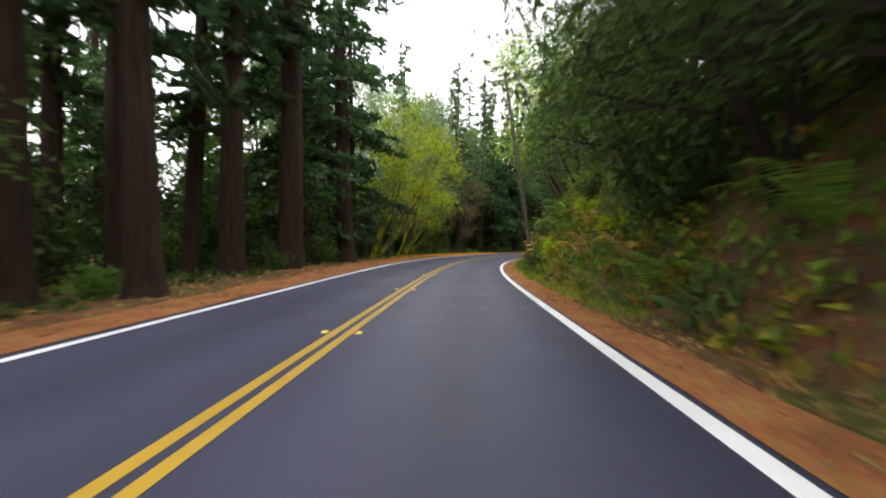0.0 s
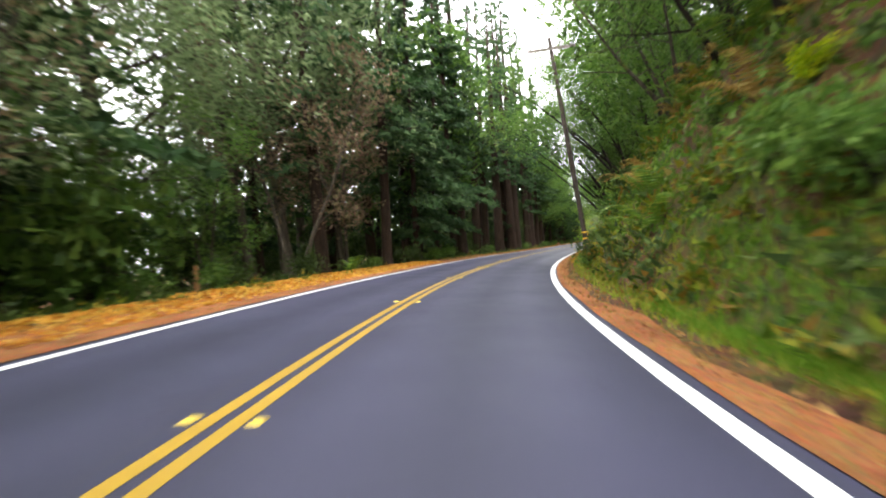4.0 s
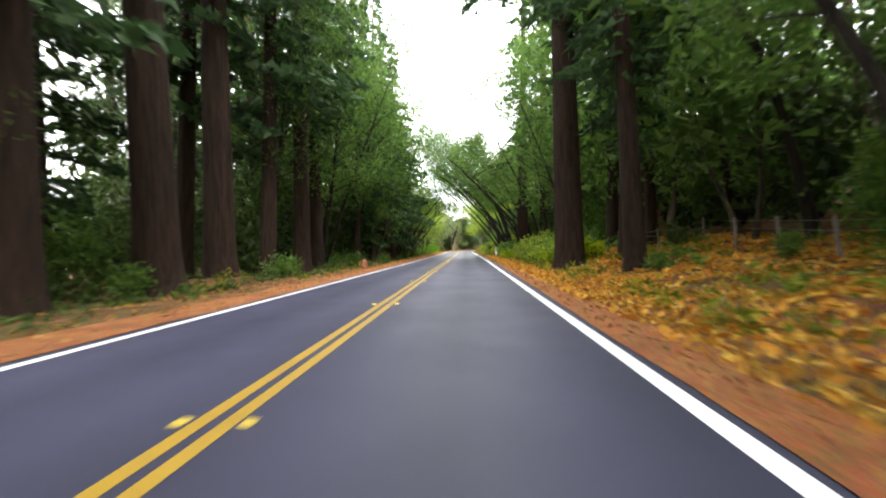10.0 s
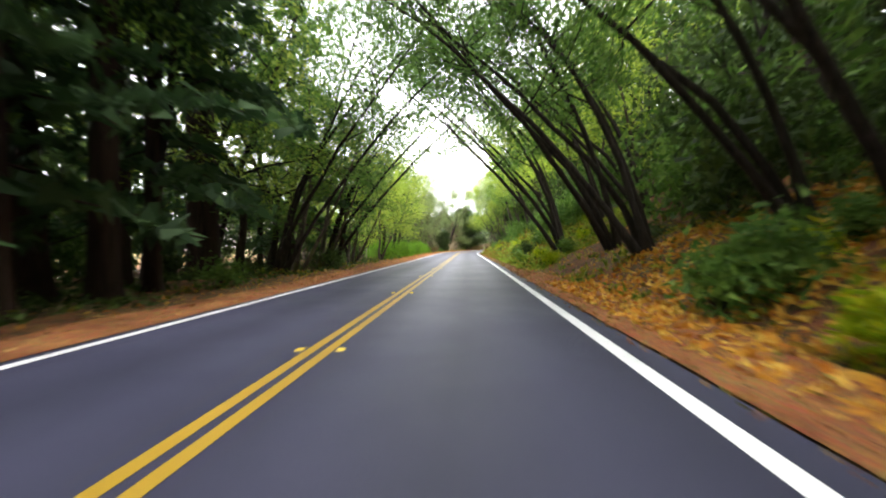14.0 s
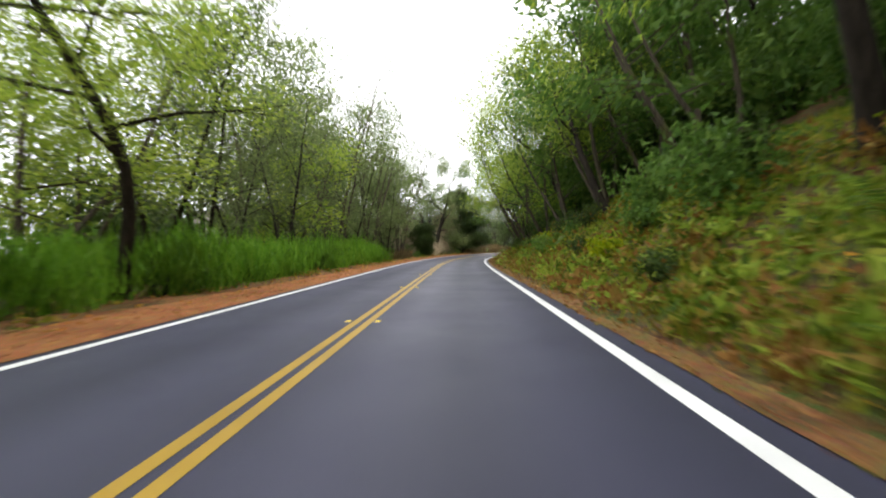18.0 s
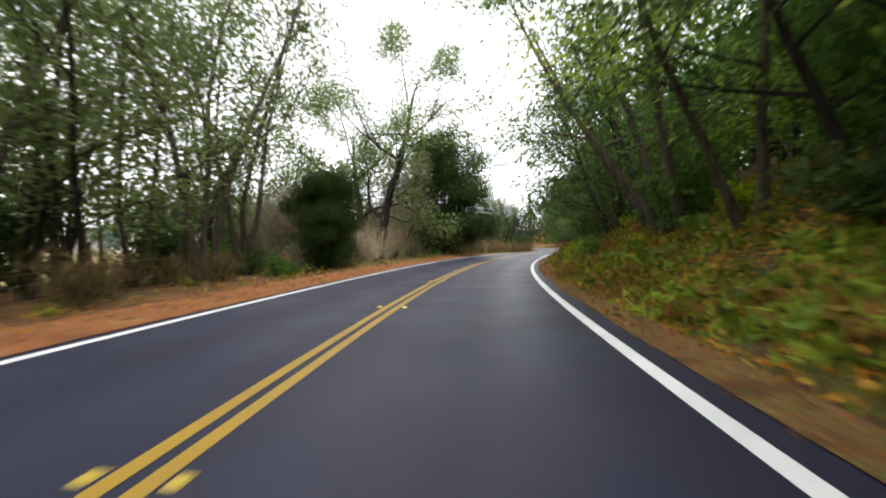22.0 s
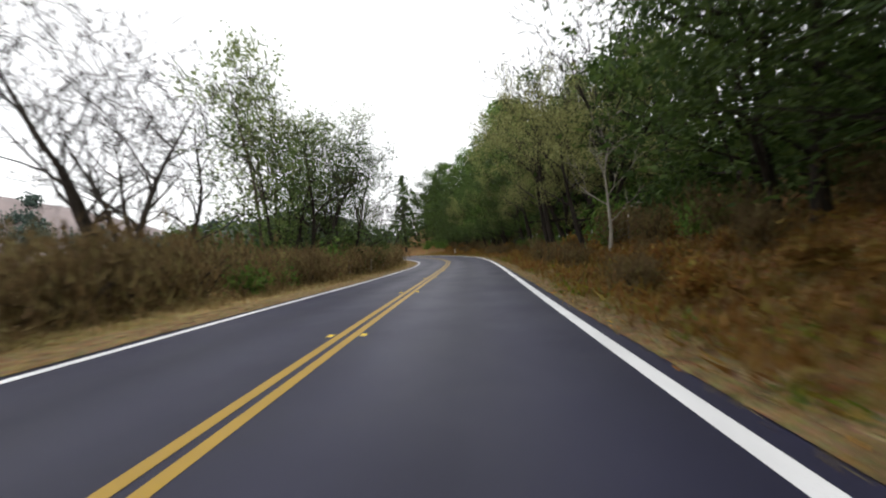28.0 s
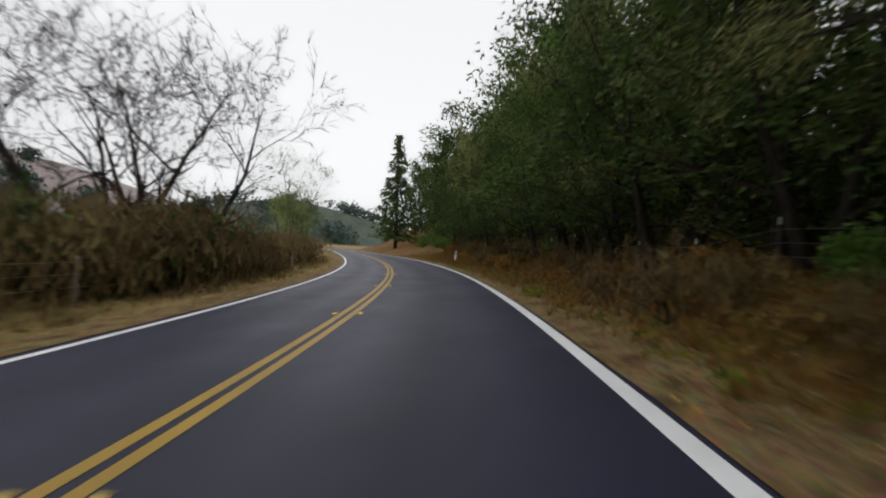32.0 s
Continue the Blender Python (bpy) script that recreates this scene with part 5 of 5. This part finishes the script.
M_SIGNYELLOW = plain("yellow_band", (0.75, 0.42, 0.03), 0.5)
M_REDTAG = plain("red_reflector", (0.62, 0.06, 0.02), 0.4)
M_ORANGE = plain("orange_plastic", (0.55, 0.13, 0.03), 0.5)
M_PAPER = plain("white_litter", (0.75, 0.75, 0.76), 0.6)
pole_a = upright(utility_pole(13.0, True), 29, 5.6, 0.3, 12, -8)
pole_b = upright(utility_pole(11.5, True), 68.2, 5.3, 0.3, 20, -6)
pole_c = upright(utility_pole(11.5, False), 432, -11, 0.3, 60, 0)
for x in (-1.05, -0.45, 0.45, 1.05):
    a = pole_a.matrix_basis @ Vector((x, -0.11, 12.62))
    b = pole_b.matrix_basis @ Vector((x, -0.11, 11.12))
    c = pole_a.matrix_basis @ Vector((x, -40, 12.5))
    for p, q in ((a, b), (a, c)):
        g = Geo()
        g.tube([p.lerp(q, k / 12) + Vector((0, 0, -1.1 * 4 * (k / 12) * (1 - k / 12))) for k in range(13)], [0.012] * 13, 4)
        tagged(part("cable", g, M_WIRE), "thin black cable between the poles", "cable", "overhead cables")


def fence_post(h=1.15):
    g = Geo()
    g.tube([(0, 0, -0.3), (0.01, 0, h * 0.5), (0.02, 0.01, h)], [0.06, 0.055, 0.05], 7, 0.1, np.random.default_rng(5))
    return tagged(part("fence_post", g, M_WOOD), "weathered wooden fence post", "fence post", "fence posts")


fp = upright(fence_post(), 112, 11.0, 0, 0, 2)
runs = [(112, 146, 2.4, 11.0, 12.4), (206, 262, 2.6, -9.6, -9.2), (262, 302, 3.4, -12.5, -12.0), (344, 400, 3.5, -6.5, -6.5)]
wires = []
for s0, s1, st, oa, ob_ in runs:
    line = []
    s = s0
    while s <= s1:
        o = oa + (ob_ - oa) * (s - s0) / (s1 - s0)
        if not (s == 112):
            upright(copy_thing(fp, Matrix()), s, o, 0, random.uniform(0, 90), random.uniform(-5, 5), random.uniform(-4, 4))
        line.append(ground(s, o))
        s += st
    for z in (0.45, 0.75, 1.02):
        g = Geo()
        g.tube([p + Vector((0.06, 0, z)) for p in line], [0.006] * len(line), 3)
        tagged(part("fence_wire", g, M_STEEL), "rusty wire strung along the fence posts", "wire", "fence wires")

# steel fence posts with white tips along the wood
tp = new("steel_fence_post")
g = Geo()
g.box((-0.022, -0.004, -0.3), (0.022, 0.004, 1.35))
g.box((-0.004, 0.005, -0.3), (0.004, 0.035, 1.35))
part("shaft", g, M_STAKE, tp)
g = Geo()
g.box((-0.026, -0.008, 1.20), (0.026, -0.005, 1.36))
part("tip", g, M_POST, tp, "white painted tip")
tagged(upright(tp, 334, 9.0), "rusty steel fence post with a white tip", "fence post", "steel fence posts")
line = [ground(334, 9.0)]
for k in range(1, 17):
    s = 334 + 3.1 * k
    upright(copy_thing(tp, Matrix()), s, 9.0 + 0.03 * k, 0, random.uniform(-8, 8), random.uniform(-4, 4), random.uniform(-3, 3))
    line.append(ground(s, 9.0 + 0.03 * k))
for z in (0.5, 0.8, 1.1):
    g = Geo()
    g.tube([p + Vector((0, 0, z)) for p in line], [0.005] * len(line), 3)
    tagged(part("fence_wire", g, M_STEEL), "rusty wire strung along the fence posts", "wire", "fence wires")

# old wooden ladder leaning in the brush
lad = new("ladder")
for x in (-0.2, 0.2):
    g = Geo()
    g.box((x - 0.03, -0.02, -0.1), (x + 0.03, 0.03, 2.0))
    part("rail", g, M_WOOD, lad)
for k in range(6):
    g = Geo()
    g.box((-0.2, -0.015, 0.2 + k * 0.32), (0.2, 0.02, 0.235 + k * 0.32))
    part("rung", g, M_WOOD, lad)
tagged(upright(lad, 356.6, 8.0, 0.6, -30, 12, -8), "old grey wooden ladder leaning in the brush", "ladder")


def log(name, length, r, mat, label, s, o, z, yaw, tilt, seed):
    rng = np.random.default_rng(seed)
    g = Geo()
    pts, q = [], Vector((0, 0, 0))
    for k in range(8):
        pts.append(q.copy())
        q += Vector((length / 7, rng.normal() * 0.06, rng.normal() * 0.06))
    g.tube(pts, [r * (1 - 0.06 * k) for k in range(8)], 9, 0.1, rng)
    ob = part(name, g, mat, smooth=True)
    p = ground(s, o)
    ob.matrix_basis = Matrix.Translation((p.x, p.y, p.z + z)) @ pose(0, 0, 0, 0, -tilt, math.degrees(heading(s)) + yaw)
    return tagged(ob, label, "log")


log("mossy_log", 8.0, 0.19, M_MOSS_BARK, "fallen trunk covered in bright yellow-green moss", 207.5, 7.6, 0.55, -62, 10, 1)
log("fallen_trunk", 6.0, 0.14, M_DARK_BARK, "dark fallen trunk lying in the wood", 89, -9.5, 0.5, 160, 6, 2)
log("fallen_trunk", 5.0, 0.09, M_WOOD, "pale fallen branch on the slope", 172, 10.5, 0.4, 60, 8, 3)
log("fallen_trunk", 6.0, 0.09, M_WOOD, "pale dead trunk lying across the slope", 338, 10.2, 0.5, 75, 4, 4)
log("fallen_trunk", 4.0, 0.07, M_WOOD, "pale dead branch in the brush", 378, 12.0, 0.9, 80, 2, 5)

# thin yellow stake at the foot of the bank, red tags by the maples
g = Geo()
g.box((-0.035, -0.006, -0.3), (0.035, 0.006, 1.75))
tagged(upright(part("stake", g, M_SIGNYELLOW), 72.6, 5.25, 0, 5, 3), "thin flat yellow stake at the foot of the bank", "stake")
for s, o in ((45.1, -6.75), (41.0, -6.3)):
    tag = new("tree_tag")
    g = Geo()
    g.box((-0.012, 0.0, -0.2), (0.012, 0.02, 0.5))
    part("stick", g, M_WOOD, tag)
    g = Geo()
    g.box((-0.06, -0.012, 0.36), (0.06, -0.001, 0.5))
    part("plate", g, M_REDTAG, tag, "red reflective plate")
    tagged(upright(tag, s, o, 0, 10), "small red plate on a stick beside the mossy trunks", "marker", "red tags")

# stump and short posts on the low side
g = Geo()
g.tube([(0, 0, -0.2), (0, 0, 0.1), (0.02, 0, 0.6), (0.03, 0, 0.95)], [0.12, 0.09, 0.07, 0.065], 9, 0.12, np.random.default_rng(7))
st = upright(part("stub_post", g, plain("orange_brown_wood", (0.30, 0.15, 0.06), 0.9)), 57.5, -7.6)
tagged(st, "short orange-brown wooden post on the leafy verge", "post")
g = Geo()
g.tube([(0, 0, -0.2), (0, 0, 0.05), (0.03, 0, 0.3), (0.05, 0, 0.5), (0.02, 0, 0.58)], [0.42, 0.34, 0.26, 0.2, 0.08], 10, 0.18, np.random.default_rng(8))
st = upright(part("stump", g, plain("rotten_wood", (0.26, 0.10, 0.05), 0.95, 0.4, 6)), 143, -5.5)
tagged(st, "rotten red-brown tree stump beside the road", "stump")
box = new("orange_box")
g = Geo()
g.box((-0.2, -0.16, 0.55), (0.2, 0.16, 1.1))
part("box_body", g, M_ORANGE, box)
part("box_post", cyl(0.045, -0.3, 0.55, 8), M_WOOD, box)
tagged(upright(box, 267.8, -9.0, 0, 20), "orange box on a post among the shrubs", "box")
for s, o in ((22.6, 4.75), (190.6, 4.8), (286.8, 5.4), (305.0, 4.9), (272.0, -5.2)):
    rng = np.random.default_rng(int(s))
    g = Geo()
    q = rng.normal(size=(5, 3)) * np.array([0.09, 0.05, 0.02]) + np.array([0, 0, 0.06])
    g.add([tuple(v) for v in q], [(0, 1, 2), (2, 1, 3), (2, 3, 4), (0, 2, 4), (1, 0, 3), (3, 0, 4)])
    tagged(upright(part("scrap", g, M_PAPER), s, o), "crumpled white scrap of litter on the verge", "litter", "roadside litter")

# hills behind the field
def hill(name, cx, cy, rx, ry, h, turn, mat, label, seed):
    vs, fs = [], []
    nr, na = 14, 56
    ct, sn = math.cos(turn), math.sin(turn)
    for i in range(nr + 1):
        q = i / nr
        for k in range(na):
            a = 2 * math.pi * k / na
            x, y = q * rx * math.cos(a), q * ry * math.sin(a)
            z = h * (0.5 + 0.5 * math.cos(math.pi * q)) * (1 + 0.3 * noise.noise(Vector((x * 0.006, y * 0.006, seed)))) + 5 * noise.noise(Vector((x * 0.02, y * 0.02, seed))) * (1 - q)
            vs.append((cx + x * ct - y * sn, cy + x * sn + y * ct, z - 3))
    for i in range(nr):
        for k in range(na):
            fs.append((i * na + k, (i + 1) * na + k, (i + 1) * na + (k + 1) % na, i * na + (k + 1) % na))
    me = bpy.data.meshes.new(name)
    me.from_pydata(vs, [], fs)
    me.materials.append(mat)
    me.polygons.foreach_set("use_smooth", [True] * len(fs))
    ob = new(name, me)
    tagged(ob, label, "hill", kind="structure")

    def top(x, y):
        q = min(1.0, math.hypot(x / rx, y / ry))
        z = h * (0.5 + 0.5 * math.cos(math.pi * q)) * (1 + 0.3 * noise.noise(Vector((x * 0.006, y * 0.006, seed)))) - 3
        return Vector((cx + x * ct - y * sn, cy + x * sn + y * ct, z))
    return top


# distance haze is mixed into these colours: all greyed, the leaves bluer too
M_HAZY_HILL = plain("hazed_hill_grass", (0.225, 0.185, 0.18), 0.95, 0.18, 0.03)
M_HAZY_WOOD = foliage("hazed_far_leaves", [(0.045, 0.072, 0.062), (0.065, 0.095, 0.08), (0.08, 0.11, 0.09)], 0.8, 0.1)
M_HAZY_RIDGE = earth("hazed_ridge_ground", [(0.3, (0.05, 0.065, 0.05)), (0.7, (0.085, 0.10, 0.08))], 0.05, 1.0, 0.8)
on_hill = hill("hill", 130, 960, 300, 210, 77, 0.15, M_HAZY_HILL, "bare hill behind the field, its brown greyed by painted haze", 1.5)
on_ridge = hill("wooded_ridge", 420, 900, 300, 160, 62, -0.2, M_HAZY_RIDGE, "dark wooded ridge beyond the valley", 6.5)
on_side = hill("wooded_hillside", 420, 470, 170, 130, 55, 0.6, M_HAZY_RIDGE, "wooded hillside beyond the bend", 9.5)


def far_wood(name, top, spots, size, n, label, seed):
    """Woods on a far slope: clumps of foliage in uneven patches."""
    rng = np.random.default_rng(seed)
    g = Geo()
    for x, y, r in spots:
        for k in range(int(r * r / size / size * 1.6) + 3):
            a, q = rng.uniform(0, 6.28), r * math.sqrt(rng.uniform())
            p = top(x + q * math.cos(a), y + q * math.sin(a))
            c = np.array(tuple(p)) + rng.normal(size=(n, 3)) * np.array([0.45, 0.45, 0.55]) * size + np.array([0, 0, size * 0.8])
            g.leaves(c, size * 0.5, size * 0.35, rng, 0.2)
    tagged(part(name, g, M_HAZY_WOOD), label, "woods", kind="stuff")


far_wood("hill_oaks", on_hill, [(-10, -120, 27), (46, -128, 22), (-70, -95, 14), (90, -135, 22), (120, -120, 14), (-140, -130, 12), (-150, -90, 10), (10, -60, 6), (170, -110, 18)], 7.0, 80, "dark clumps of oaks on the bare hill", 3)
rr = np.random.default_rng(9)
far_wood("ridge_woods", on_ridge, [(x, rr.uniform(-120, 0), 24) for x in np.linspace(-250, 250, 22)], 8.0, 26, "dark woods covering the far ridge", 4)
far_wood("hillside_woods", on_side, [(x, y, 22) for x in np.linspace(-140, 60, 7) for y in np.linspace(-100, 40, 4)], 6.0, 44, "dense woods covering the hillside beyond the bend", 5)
